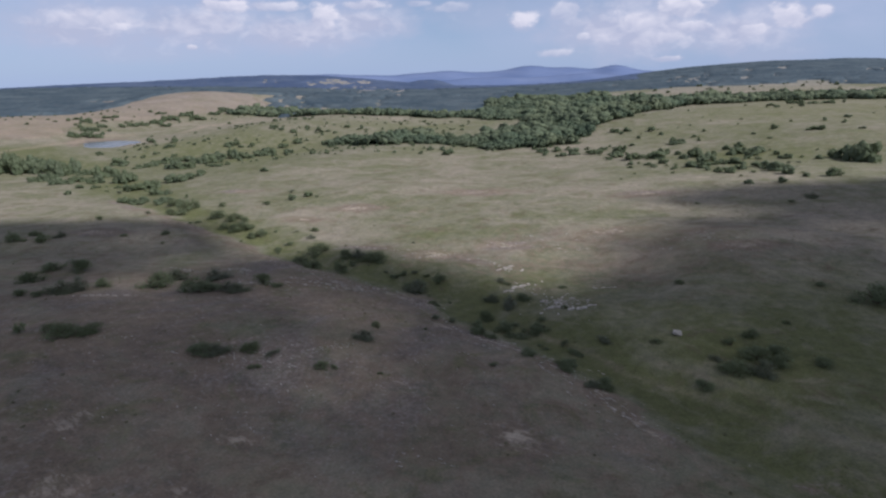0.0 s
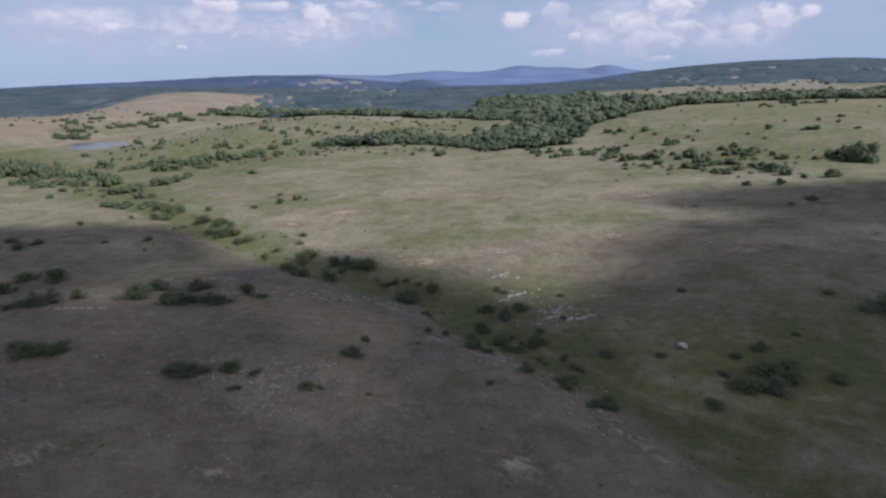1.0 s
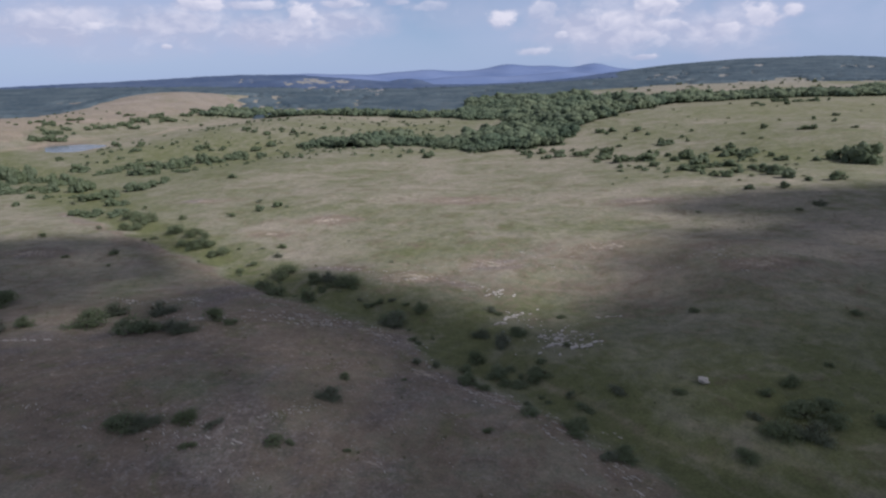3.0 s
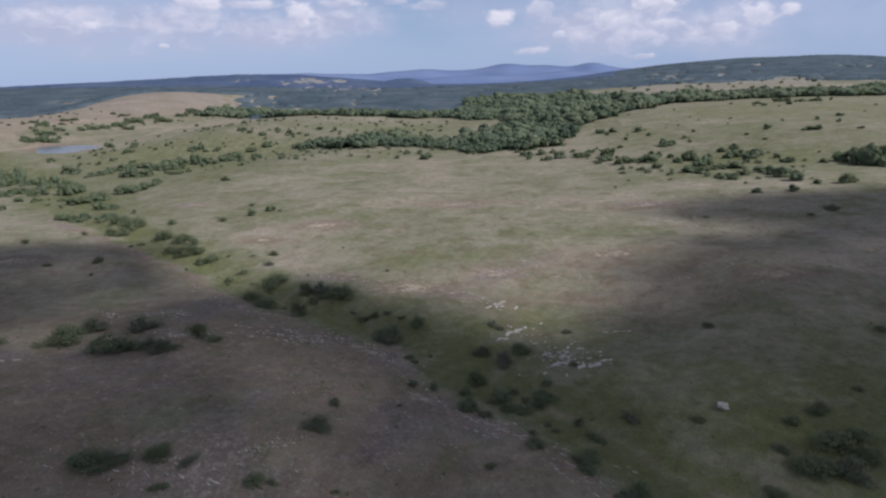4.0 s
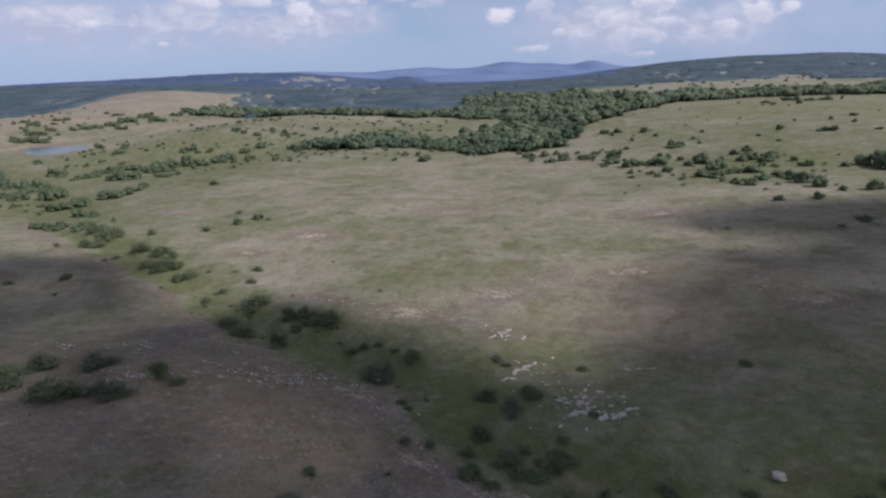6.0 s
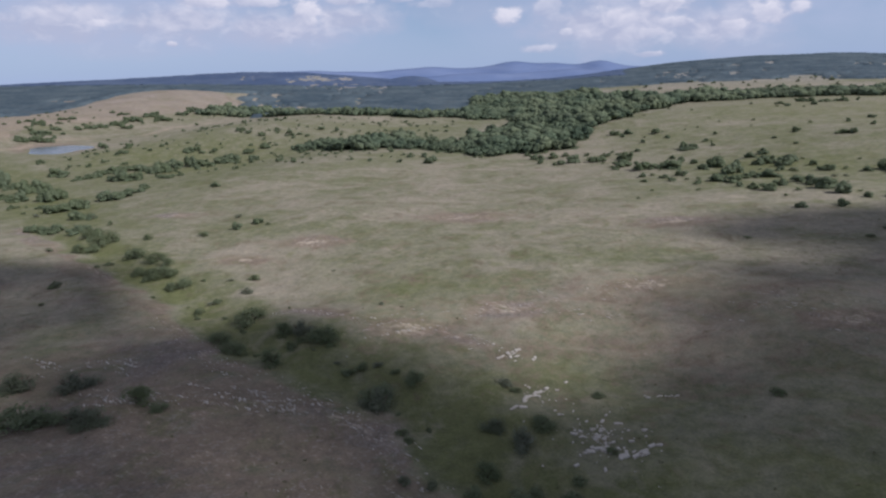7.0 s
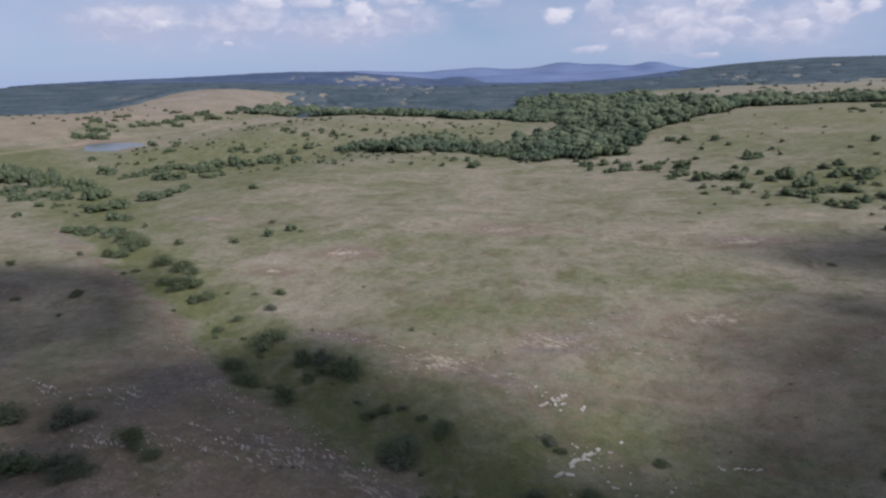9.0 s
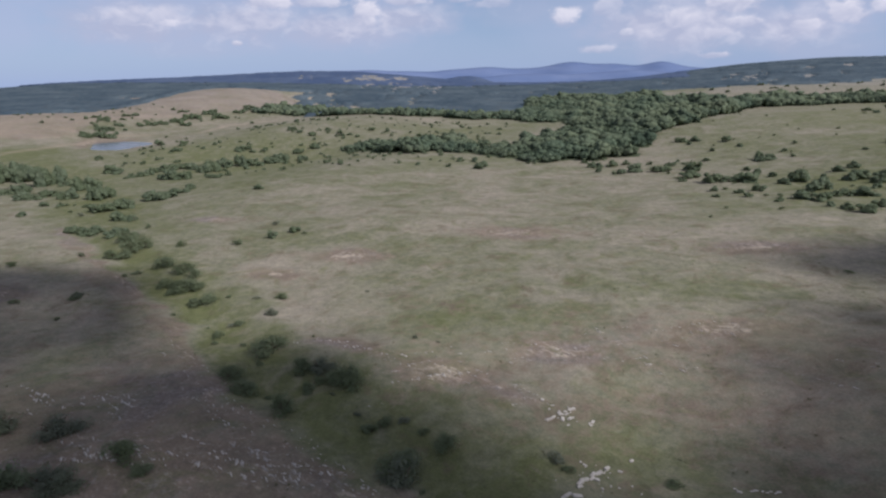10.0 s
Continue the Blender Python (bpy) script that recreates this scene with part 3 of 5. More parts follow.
    at.data.foreach_set("color", cover.astype(np.float32).ravel())
    return tagged(ob, "rolling dry grassland with bare earth and broken limestone", "ground", kind="structure")


build_ground()


def build_pond():
    n = 72
    a = np.linspace(0, 2 * math.pi, n, endpoint=False)
    wob = (1 + 0.10 * np.sin(3 * a + 1.0) + 0.06 * np.sin(5 * a + 2.0)) * 1.02
    # the sheet's angle follows the shore's own wobble
    u, v = POND[2] * wob * np.cos(a), POND[3] * wob * np.sin(a)
    px, py = POND[0] + u * math.cos(POND_TURN) - v * math.sin(POND_TURN), POND[1] + u * math.sin(POND_TURN) + v * math.cos(POND_TURN)
    bm = bmesh.new()
    top = [bm.verts.new((u, v, POND[4])) for u, v in zip(px, py)]
    low = [bm.verts.new((POND[0] + (u - POND[0]) * 0.9, POND[1] + (v - POND[1]) * 0.9, POND[4] - 1.5)) for u, v in zip(px, py)]
    bm.faces.new(top)
    for q in range(n):
        bm.faces.new((top[q], low[q], low[(q + 1) % n], top[(q + 1) % n]))
    me = bpy.data.meshes.new("water")
    bm.to_mesh(me)
    bm.free()
    me.materials.append(WATER)
    tagged(new("water", me), "still grey-blue water of a small upland pond", "pond", kind="structure")


build_pond()


def build_mountains():
    """Two ranges far behind everything else, coloured blue to stand in for haze."""
    def ridge(name, dist, az0, az1, bumps, base, label):
        n, m = 160, 12
        az = np.linspace(az0, az1, n)
        crest = np.full(n, base)
        for a, w, h in bumps:
            crest = crest + h * np.exp(-((az - a) / w) ** 2)
        crest = crest + 0.02 * np.sin(az * 1.7 + dist) + 0.004 * np.sin(az * 6.7) + 0.08
        verts = []
        for i in range(n):
            d = Vector((math.sin(radians(az[i])), math.cos(radians(az[i])), 0))
            for k in range(m):
                f = k / (m - 1)
                h = 40 + dist * math.tan(radians(crest[i])) * f - (1 - f) * 120
                p = d * (dist - 500 * (1 - f) + 3 * math.sin(az[i] * 0.7 + 0.5 * k)) + Vector((0, 0, h))
                verts.append(p)
            verts.append(d * (dist + 160) + Vector((0, 0, -80)))
        w = m + 1
        faces = [(i * w + k, (i + 1) * w + k, (i + 1) * w + k + 1, i * w + k + 1) for i in range(n - 1) for k in range(m)]
        tagged(mesh_object(name, [tuple(v) for v in verts], faces, MOUNTAIN, smooth=True), label, "mountains", kind="structure")

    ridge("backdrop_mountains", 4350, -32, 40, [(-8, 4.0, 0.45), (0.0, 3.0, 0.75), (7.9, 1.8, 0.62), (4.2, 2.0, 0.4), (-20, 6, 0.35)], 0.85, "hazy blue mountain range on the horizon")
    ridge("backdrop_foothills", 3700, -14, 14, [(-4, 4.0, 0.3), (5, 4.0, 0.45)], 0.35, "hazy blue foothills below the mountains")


build_mountains()

# ---- trees and bushes ----
def part(name, data, parent, label=""):
    ob = new(name, data)
    ob.parent = parent
    return tagged(ob, label)


def quads(centres, normals, sizes, rng, stretch=1.3):
    """Small four-cornered leaf sprays about their centres."""
    n = len(centres)
    ref = rng.normal(size=(n, 3))
    u = np.cross(normals, ref)
    u /= np.linalg.norm(u, axis=1)[:, None] + 1e-9
    v = np.cross(normals, u)
    s = sizes[:, None]
    bend = normals * s * 0.25
    corners = np.stack([centres - u * s * stretch, centres - v * s + bend, centres + u * s * stretch, centres + v * s + bend], 1)
    return corners.reshape(-1, 3), np.arange(4 * n).reshape(-1, 4)


def foliage_mesh(name, seed, lobes, leaves, leaf, flat, material, core=0.62, bulk=1.0):
    """A crown about 1 wide and 1 high, standing on z = 0: many leaf sprays on uneven lobes over a sparse inner mass."""
    rng = np.random.default_rng(seed)
    cent, rad = [], []
    for i in range(lobes):
        a, r = rng.uniform(0, 2 * math.pi), 0.40 * rng.uniform(0, 1) ** 0.6
        h = rng.uniform(0.06, 0.78) * (1 - 1.1 * r)
        cent.append((r * math.cos(a), r * math.sin(a), h))
        rad.append(bulk * rng.uniform(0.08, 0.25) * (1.05 - 0.4 * h))
    cent, rad = np.array(cent), np.array(rad)
    pick = rng.choice(lobes, leaves, p=rad ** 2 / np.sum(rad ** 2))
    d = rng.normal(size=(leaves, 3))
    d /= np.linalg.norm(d, axis=1)[:, None]
    d[:, 2] = np.where(d[:, 2] < -0.5, -d[:, 2], d[:, 2])
    p = cent[pick] + d * rad[pick][:, None] * rng.uniform(0.85, 1.06, leaves)[:, None] * (1 + 0.8 * (rng.uniform(0, 1, leaves) ** 5))[:, None]
    p[:, 2] = np.clip(p[:, 2], flat, None)
    nor = d + np.array([0, 0, 0.35]) + 0.35 * rng.normal(size=(leaves, 3))
    nor /= np.linalg.norm(nor, axis=1)[:, None]
    verts, faces = quads(p, nor, leaf * rng.uniform(0.5, 1.5, leaves), rng)
    allv, allf = [verts], [faces.tolist()]
    base = len(verts)
    for c, r in zip(cent, rad):
        bm = bmesh.new()
        bmesh.ops.create_icosphere(bm, subdivisions=2, radius=float(r) * core)
        for v in bm.verts:
            at = v.co / max(float(r), 0.02) * 1.6 + Vector(c) * 9
            v.co *= 1 + 0.42 * noise.noise(at) + 0.30 * noise.noise(at * 2.7) + rng.uniform(-0.06, 0.06)
        vs = np.array([v.co[:] for v in bm.verts]) + c
        fs = [[base + v.index for v in f.verts] for f in bm.faces]
        bm.free()
        allv.append(vs)
        allf.append(fs)
        base += len(vs)
    vs = np.concatenate(allv)
    me = bpy.data.meshes.new(name)
    me.from_pydata([tuple(v) for v in vs], [], [f for fs in allf for f in fs])
    me.materials.append(material)
    return me


def limb(bm, a, b, ra, rb, sides=6):
    a, b = Vector(a), Vector(b)
    q = (b - a).to_track_quat("Z", "Y")
    rings = [[bm.verts.new(p + q @ Vector((r * math.cos(2 * math.pi * i / sides), r * math.sin(2 * math.pi * i / sides), 0))) for i in range(sides)] for p, r in ((a, ra), (b, rb))]
    for i in range(sides):
        bm.faces.new((rings[0][i], rings[0][(i + 1) % sides], rings[1][(i + 1) % sides], rings[1][i]))


def trunk_mesh(name, seed, split, stems):
    rng = random.Random(seed)
    bm = bmesh.new()
    for s in range(stems):
        foot = Vector((rng.uniform(-0.05, 0.05) * (stems > 1), rng.uniform(-0.05, 0.05) * (stems > 1), -0.08))
        fork = Vector((rng.uniform(-0.06, 0.06), rng.uniform(-0.06, 0.06), split))
        limb(bm, foot, fork, 0.035, 0.024)
        for k in range(4):
            a = rng.uniform(0, 6.28)
            end = fork + Vector((0.24 * math.cos(a), 0.24 * math.sin(a), rng.uniform(0.18, 0.4)))
            limb(bm, fork, end, 0.018, 0.006)
    me = bpy.data.meshes.new(name)
    bm.to_mesh(me)
    bm.free()
    me.materials.append(BARK)
    return me


KINDS = {}


def make_kind(kind, name, label, category, variants, lobes, leaves, leaf, flat, split, stems):
    made = []
    for i in range(variants):
        thing = tagged(new(name), label, category)
        part("crown", foliage_mesh("crown", 100 * len(KINDS) + i, lobes + i % 3, leaves, leaf, flat, LEAF_FAR if kind.startswith("far") else LEAF_GREY if i % 4 == 3 else LEAF, 0.9 if kind.startswith("far") else 0.36, 1.3 if kind.startswith("far") else 1.15), thing)
        part("trunk", trunk_mesh("trunk", 50 + 10 * len(KINDS) + i, split, stems), thing)
        made.append(thing)
    KINDS[kind] = [made, 0]


make_kind("shrub", "shrub", "low dark green thorn shrub on dry grass", "shrub", 5, 8, 420, 0.034, 0.01, 0.12, 3)
make_kind("bush", "bush", "rounded green hawthorn bush on open pasture", "bush", 7, 17, 1700, 0.019, 0.01, 0.16, 3)
make_kind("far_bush", "bush", "rounded green hawthorn bush on open pasture", "bush", 5, 10, 340, 0.036, 0.01, 0.16, 2)
make_kind("tree", "tree", "small green broadleaf tree with a dense uneven crown", "tree", 7, 21, 2200, 0.017, 0.0, 0.2, 1)
make_kind("far_tree", "tree", "small green broadleaf tree with a dense uneven crown", "tree", 6, 13, 480, 0.032, 0.0, 0.2, 1)
plant_rng = random.Random(5)


def plant(x, y, w, h, group, kind=None):
    kind = kind or ("shrub" if w < 2.6 else "bush" if h < 4.2 else "tree")
    if kind != "shrub" and y > 200:
        kind = "far_" + kind
    made, used = KINDS[kind]
    KINDS[kind][1] = used + 1
    m = Matrix.LocRotScale((x, y, float(land(x, y)) - 0.05), Euler((0, 0, plant_rng.uniform(0, 6.28))), (w * plant_rng.uniform(0.82, 1.2), w * plant_rng.uniform(0.82, 1.2), h))
    if used < len(made):
        thing = made[used]
        thing.matrix_basis = m
    else:
        thing = copy_thing(made[plant_rng.randrange(len(made))], Matrix())
        thing.matrix_basis = m
    tagged(thing, group=group)


def plant_rows(rows, group):
    """Places with a width and a height; a wide clump is several trees side by side."""
    for x, y, w, h in rows:
        n = 1 if w < 6.5 else 2 if w < 11 else 3
        h = max(h, (0.6 if y < 200 else 0.72) * w / n) * 1.05
        for i in range(n):
            s = w / n * (1.5 if n > 1 else 1.14 if y < 200 else 1.1)
            off = (i - (n - 1) / 2) * w / n * 0.9
            deep = plant_rng.uniform(-0.4, 0.4) * s * (n > 1)
            far = math.hypot(x, y)
            plant(x + (off * y + deep * x) / far, y + (deep * y - off * x) / far, s * plant_rng.uniform(0.92, 1.08), h * plant_rng.uniform(0.72, 1.18), group)


# x, y, width, height
HILLSIDE_ONE = [
    (-142.5, 136, 3.5, 3.6), (-143.7, 144.5, 2.8, 1), (-134.1, 136.3, 4.9, 1.7), (-133.2, 142.2, 3.3, 1.6), (-107, 152.1, 2.6, 1), (-139.8, 136.7, 1.4, 1),
    (-116, 146.2, 1.9, 0.7), (-107.5, 110.6, 4.9, 1.7), (-101.3, 111.3, 6, 2), (-104.1, 101.3, 4.6, 2), (-88.6, 92.7, 5.1, 3.2), (-86.6, 94.5, 3.9, 3.1),
    (-95.8, 90.1, 2.9, 1), (-91.1, 89.3, 2.6, 1.5), (-84.5, 98.2, 3.3, 1.1), (-72.5, 97.6, 5.5, 1.9), (-72.3, 105.1, 5.1, 1.8), (-62.3, 95.1, 5, 2),
    (-64.9, 106.3, 4.4, 2.1), (-59.6, 95.7, 3.4, 1.2),
]
HILLSIDE_TWO = [
    (-57, 97.1, 3.9, 1.3), (-74.8, 68.7, 1.9, 2.1), (-69.6, 69.2, 3, 1.3), (-66.4, 67.3, 3.8, 1.3), (-63.3, 69, 3.4, 1.2), (-54.7, 96.8, 4.1, 1.4),
    (-52.4, 102.5, 4.2, 1.4), (-48.6, 101, 2.3, 1), (-44.6, 67, 3.4, 1.7), (-42.9, 67.9, 3, 1.5), (-39, 69.9, 2.5, 1.2), (-35.1, 69.5, 1.8, 0.6),
    (-36.2, 65.5, 1.8, 0.8), (-27.7, 68, 2, 0.8), (-25.7, 68, 0.9, 0.8), (-19.2, 67.5, 0.8, 0.6), (-24.4, 78.4, 3.1, 2.2), (-23.8, 83.4, 1.3, 1.3),
    (-23, 110.5, 4.6, 2), (-15.4, 92.3, 1.6, 1.5), (-16.2, 85.1, 0.7, 0.6),
]
GULLY_BED = [
    (-41.2, 118.2, 3.3, 3.2), (-22.1, 108.5, 4.5, 4), (-18.6, 115.5, 3.3, 2.2), (-29.2, 117.6, 1.7, 0.6), (-26.6, 118.6, 2.1, 0.9), (-24.6, 119.2, 1.8, 1.1),
    (-21.7, 117.5, 1.6, 0.8), (-31.3, 120.1, 1, 0.4), (-28.4, 117.2, 1.5, 0.7),
]
GULLY = [
    (-107.8, 153.1, 2.9, 1), (-100.8, 141.1, 1.2, 0.5), (-82.5, 157.7, 3.2, 2.2), (-92.1, 162.3, 2.8, 1.6), (-89.1, 165.1, 5.1, 1.7), (-67.9, 144.1, 2.5, 1.2),
    (-72.5, 147.5, 0.7, 0.5), (-54.1, 126.6, 4.1, 2.4), (-49.7, 122.9, 4, 1.6), (-53.6, 137.5, 5.6, 3.2), (-66.7, 149.4, 2.1, 1.8), (-69.4, 160.9, 1.3, 0.6),
    (-64.1, 161.7, 2.5, 1.1), (-62, 153.3, 2.6, 1.5), (-48.1, 142.9, 0.6, 0.7), (-43.9, 129.6, 3.3, 3.2), (-41, 130.5, 3.6, 2.6), (-35.8, 127.7, 6, 3),
    (-29.7, 144.1, 1.2, 0.6), (-25.4, 143.1, 0.6, 0.3), (-46.7, 167.5, 1, 0.6),
]
LOWER_MEADOW_ONE = [
    (-12.6, 92.6, 1.8, 0.9), (-6.9, 95.7, 2.6, 3), (-8.4, 92.2, 1.9, 1.6), (-3.5, 91.1, 3.2, 1.9), (-7.2, 87.1, 2.8, 0.9), (-5.3, 85.5, 1.8, 0.6),
    (-2.7, 101.4, 2.9, 2.7), (-6.4, 104.8, 3.5, 2.3), (-5.1, 114.8, 1.9, 0.6), (-3.6, 113.1, 1.4, 0.7), (-0.3, 105.3, 2.8, 1.3), (7.8, 113.4, 1.6, 0.7),
    (7.2, 99.3, 1.4, 1), (3.1, 94.6, 1.6, 0.7), (2.6, 91.4, 2.9, 1.2), (1.6, 89.7, 1.9, 0.6), (6.4, 85.9, 1.1, 1.3), (0.7, 79.4, 2.5, 0.9),
    (-4.2, 74.1, 1.4, 1),
]
LOWER_MEADOW_TWO = [
    (5.8, 76.7, 3, 1), (11.4, 73.1, 3.2, 2.3), (9.2, 71.8, 2.1, 0.8), (12.4, 86, 2.3, 0.8), (20.2, 85.4, 1.7, 0.6), (27.3, 79.5, 2, 1.1),
    (28.7, 76.6, 3.8, 1.7), (32.8, 80, 4.5, 2.4), (32.5, 76.2, 4.4, 2.3), (35.6, 78, 3.2, 2.8), (30.6, 83.8, 2.2, 0.9), (34.4, 86.3, 2.3, 1.8),
    (36.2, 81.4, 2.8, 1.8), (24.1, 73.1, 2.3, 0.8), (53.5, 108, 2, 0.9), (30, 112.6, 1.7, 0.9), (59.5, 101.3, 5.9, 2.4), (40.7, 77.7, 2.6, 0.9),
    (41.3, 91.4, 1.2, 1.1),
]
UPPER_GULLY_ONE = [
    (-329.6, 321.5, 18.2, 13.6), (-320.8, 323.8, 20.3, 16), (-310.6, 327.3, 17.8, 14.2), (-270.1, 284.6, 13.2, 7.7), (-286.6, 318.5, 17.8, 10.8), (-241, 263.9, 9.2, 5.1),
    (-241.6, 276.3, 9.4, 3.2), (-269.6, 317.1, 12.3, 4.2), (-225.3, 270.3, 7.7, 5.8), (-241.3, 298.4, 11.4, 7.6), (-211.3, 273.6, 11.6, 7.8), (-187.3, 247.6, 9.8, 4.5),
    (-274.5, 353.5, 10.2, 7), (-180.3, 251.7, 8.6, 7.1), (-163.1, 230, 5, 3.5), (-163.2, 210.3, 6.9, 2.9), (-158, 211.8, 7.3, 3), (-143.4, 205.4, 6.5, 2.9),
    (-134.8, 199.9, 6.2, 3.3), (-121.8, 189, 7.6, 5.6),
]
UPPER_GULLY_TWO = [
    (-124, 183.7, 6.6, 2.9), (-155.2, 227.4, 3.3, 3.3), (-111.8, 194.5, 2.9, 2.7), (-104.7, 177.9, 5.2, 3), (-96.1, 165.7, 3.5, 3.1), (-96.6, 174.3, 5.2, 1.8),
    (-91.8, 171.2, 3.9, 1.5), (-91.5, 165.7, 4.9, 1.9), (-87.8, 166, 3.4, 1.3), (-80.4, 159.2, 5, 1.7), (-210.2, 231.9, 2.5, 2.6), (-222, 254.6, 4, 1.7),
    (-215.2, 256.2, 3.3, 1.8), (-199, 244.4, 2.2, 1.1), (-108.7, 172.9, 2.1, 1.2), (-110, 169.8, 1.4, 0.9), (-338.1, 313.9, 18.2, 14.5), (-345.1, 307.2, 20.1, 12.7),
]
VALLEY_HEDGE = [
    (-248.9, 366.7, 13.1, 4.5), (-216.1, 334.8, 14.2, 7.8), (-245.3, 376.5, 13.3, 4.6), (-234.2, 377.4, 8.8, 5.7), (-221.8, 370.9, 10.7, 8.4), (-224.4, 393.3, 9.9, 8),
    (-194.6, 336.6, 8.5, 2.9), (-179.4, 268.9, 8.3, 4.9), (-174.8, 270.9, 7.7, 4.2), (-177.9, 283.3, 7.3, 3.1), (-179.7, 294.6, 4.8, 2.8), (-213.7, 398.8, 11.2, 9.2),
    (-205.5, 401.3, 8.9, 4.4), (-201, 412.6, 10.9, 4.8), (-198.2, 422.3, 9.2, 7.8), (-248.5, 345.8, 5.1, 2.2), (-252.6, 338.9, 3.4, 1.9), (-226, 335, 6.4, 2.2),
]
MEADOW_ONE = [
    (-134.5, 277.8, 4, 3.7), (-95, 218.5, 2.1, 2), (-88.4, 203.5, 3.2, 2.9), (-95.7, 197.5, 3.1, 2.4), (-84.6, 211, 2.9, 1.1), (-80.4, 208.9, 1.6, 1),
    (-61.8, 367.2, 4.8, 3.8), (-47.5, 345.2, 6.4, 4.1), (-54.7, 370.2, 4.8, 2.5), (-82.2, 349.3, 2.7, 1.5), (-270.9, 596.3, 5, 5.7), (-232.3, 508.7, 7.4, 5),
    (-220.9, 500.1, 5.2, 3.9), (-207, 493.1, 6.1, 4.3), (-199.5, 509.6, 5.2, 5), (-187, 501.5, 6.1, 3.3),
]
MEADOW_TWO = [
    (-176.6, 497.2, 4, 1.8), (-166.1, 519.6, 5.1, 2.9), (-150.6, 515, 4.1, 4.4), (-188.5, 456.4, 6.5, 6.2), (-196.2, 444.3, 7.3, 5.1), (-187.9, 409.4, 4.2, 3.1),
    (-183.1, 422.2, 6.1, 3.1), (-202.4, 417.7, 9.6, 7.3), (-198.7, 420.7, 8.7, 6.5), (-239.6, 443.8, 10.4, 5.2), (-231.1, 440.6, 4.7, 2.6), (-223.6, 446.3, 4.7, 2.6),
    (-288.3, 433.8, 6.9, 3.6), (-299.1, 455.9, 6.2, 2.8), (-324.9, 461.3, 6.4, 5.1), (-289.6, 427.5, 2.9, 1.8), (-380.1, 543.7, 3.8, 2.4),
]
BELT_ONE = [
    (50.3, 332.9, 6.8, 5.8), (45.3, 312.8, 5.8, 2), (61.7, 357.3, 3.4, 1.8), (52.9, 300.8, 8.3, 5), (62.5, 298.1, 7.8, 4.5), (70.9, 325.2, 3.1, 2.9),
    (71.8, 312.4, 4.7, 3.8), (47.3, 279.2, 2.6, 2.9), (45.4, 265.7, 2.9, 1.7), (51.9, 281.2, 2.1, 0.9), (54, 271.4, 3, 1.3), (55.3, 264.8, 2.5, 1),
    (61.7, 275.4, 4.6, 2.2), (43.8, 245.5, 1.4, 1), (36.8, 232.4, 1.1, 1.2), (41.4, 305, 2.8, 1), (37, 333.3, 7.4, 3.8), (25.4, 334, 6.1, 5.1),
    (19.4, 332.2, 4.9, 2.7), (16.2, 354.8, 5.9, 4.9), (8.2, 351.7, 6.5, 3.5),
]
BELT_TWO = [
    (9.8, 337.9, 3.1, 1.3), (16.6, 330.5, 2.4, 1.4), (85.2, 348.4, 7.9, 2.9), (97.8, 365.3, 2.8, 1.6), (96.4, 350.1, 2.7, 1.2), (79.4, 291.9, 5, 5.2),
    (78.9, 271.6, 6.7, 5.7), (73.3, 287.6, 4.3, 2.4), (75.4, 306.1, 3.5, 2.1), (61.4, 254.1, 2.8, 2.2), (69.7, 256.6, 4.8, 1.8), (71.8, 243, 2.3, 1.7),
    (57.6, 241.4, 1.1, 0.8), (81.5, 260.8, 6.9, 2.4), (74.7, 239.3, 3.6, 2), (94.1, 287.7, 4.4, 1.9), (105.8, 311.6, 4.2, 2.8), (99.1, 289.6, 5.1, 3.6),
    (88.4, 259, 6, 3.1), (77.4, 234.2, 4.9, 1.8), (82.9, 240.8, 5.1, 1.9),
]
BELT_THREE = [
    (95.8, 270.7, 2.6, 1.9), (77.4, 223.1, 1.5, 0.9), (102, 280, 3.3, 2.5), (74.8, 207, 2.8, 1.7), (90.8, 245.2, 4.7, 2.5), (109.9, 276, 3.3, 2.5),
    (108.7, 263.8, 5.7, 3.3), (115.3, 264.3, 1.6, 1.8), (108.6, 250.9, 2, 1.1), (91.7, 238.9, 4.6, 3.4), (92.6, 231.6, 5.4, 3.7), (93.5, 222.8, 4.4, 3.6),
    (85, 206.7, 3.2, 2.4), (96.7, 216.1, 2.6, 2), (106, 215.1, 5.2, 3.1), (120, 258.3, 3.7, 1.3), (126.9, 256.9, 7.3, 6.4), (128.4, 250.8, 8.8, 8.7),
    (130.5, 246.1, 9.2, 8.6), (84.5, 182.5, 3.6, 2.6), (76.8, 178, 1.7, 1.2), (51.7, 181.7, 1.3, 0.5),
]
FAR_SLOPE_ONE = [
    (60.1, 417.3, 6.3, 2.9), (67.8, 415.9, 5.5, 2.9), (62.5, 407.9, 3.1, 1.4), (69.4, 383.1, 2.9, 2), (81.6, 408.4, 4.7, 1.7), (86.2, 410.6, 2.4, 1.5),
    (84.5, 390.6, 3, 1.7), (83.2, 352.3, 4, 3.8), (142.7, 421.8, 2.1, 1.6), (134.3, 401.6, 2, 1.1), (140.2, 360.9, 5, 2.3), (125.1, 325.9, 2.6, 1.8),
    (125.4, 348.9, 2.8, 1.6), (179.4, 388.3, 3.2, 2.7), (151.2, 337.2, 4.8, 3.2), (153.5, 334.2, 4.1, 3.3), (179, 364.7, 3, 2.2),
]
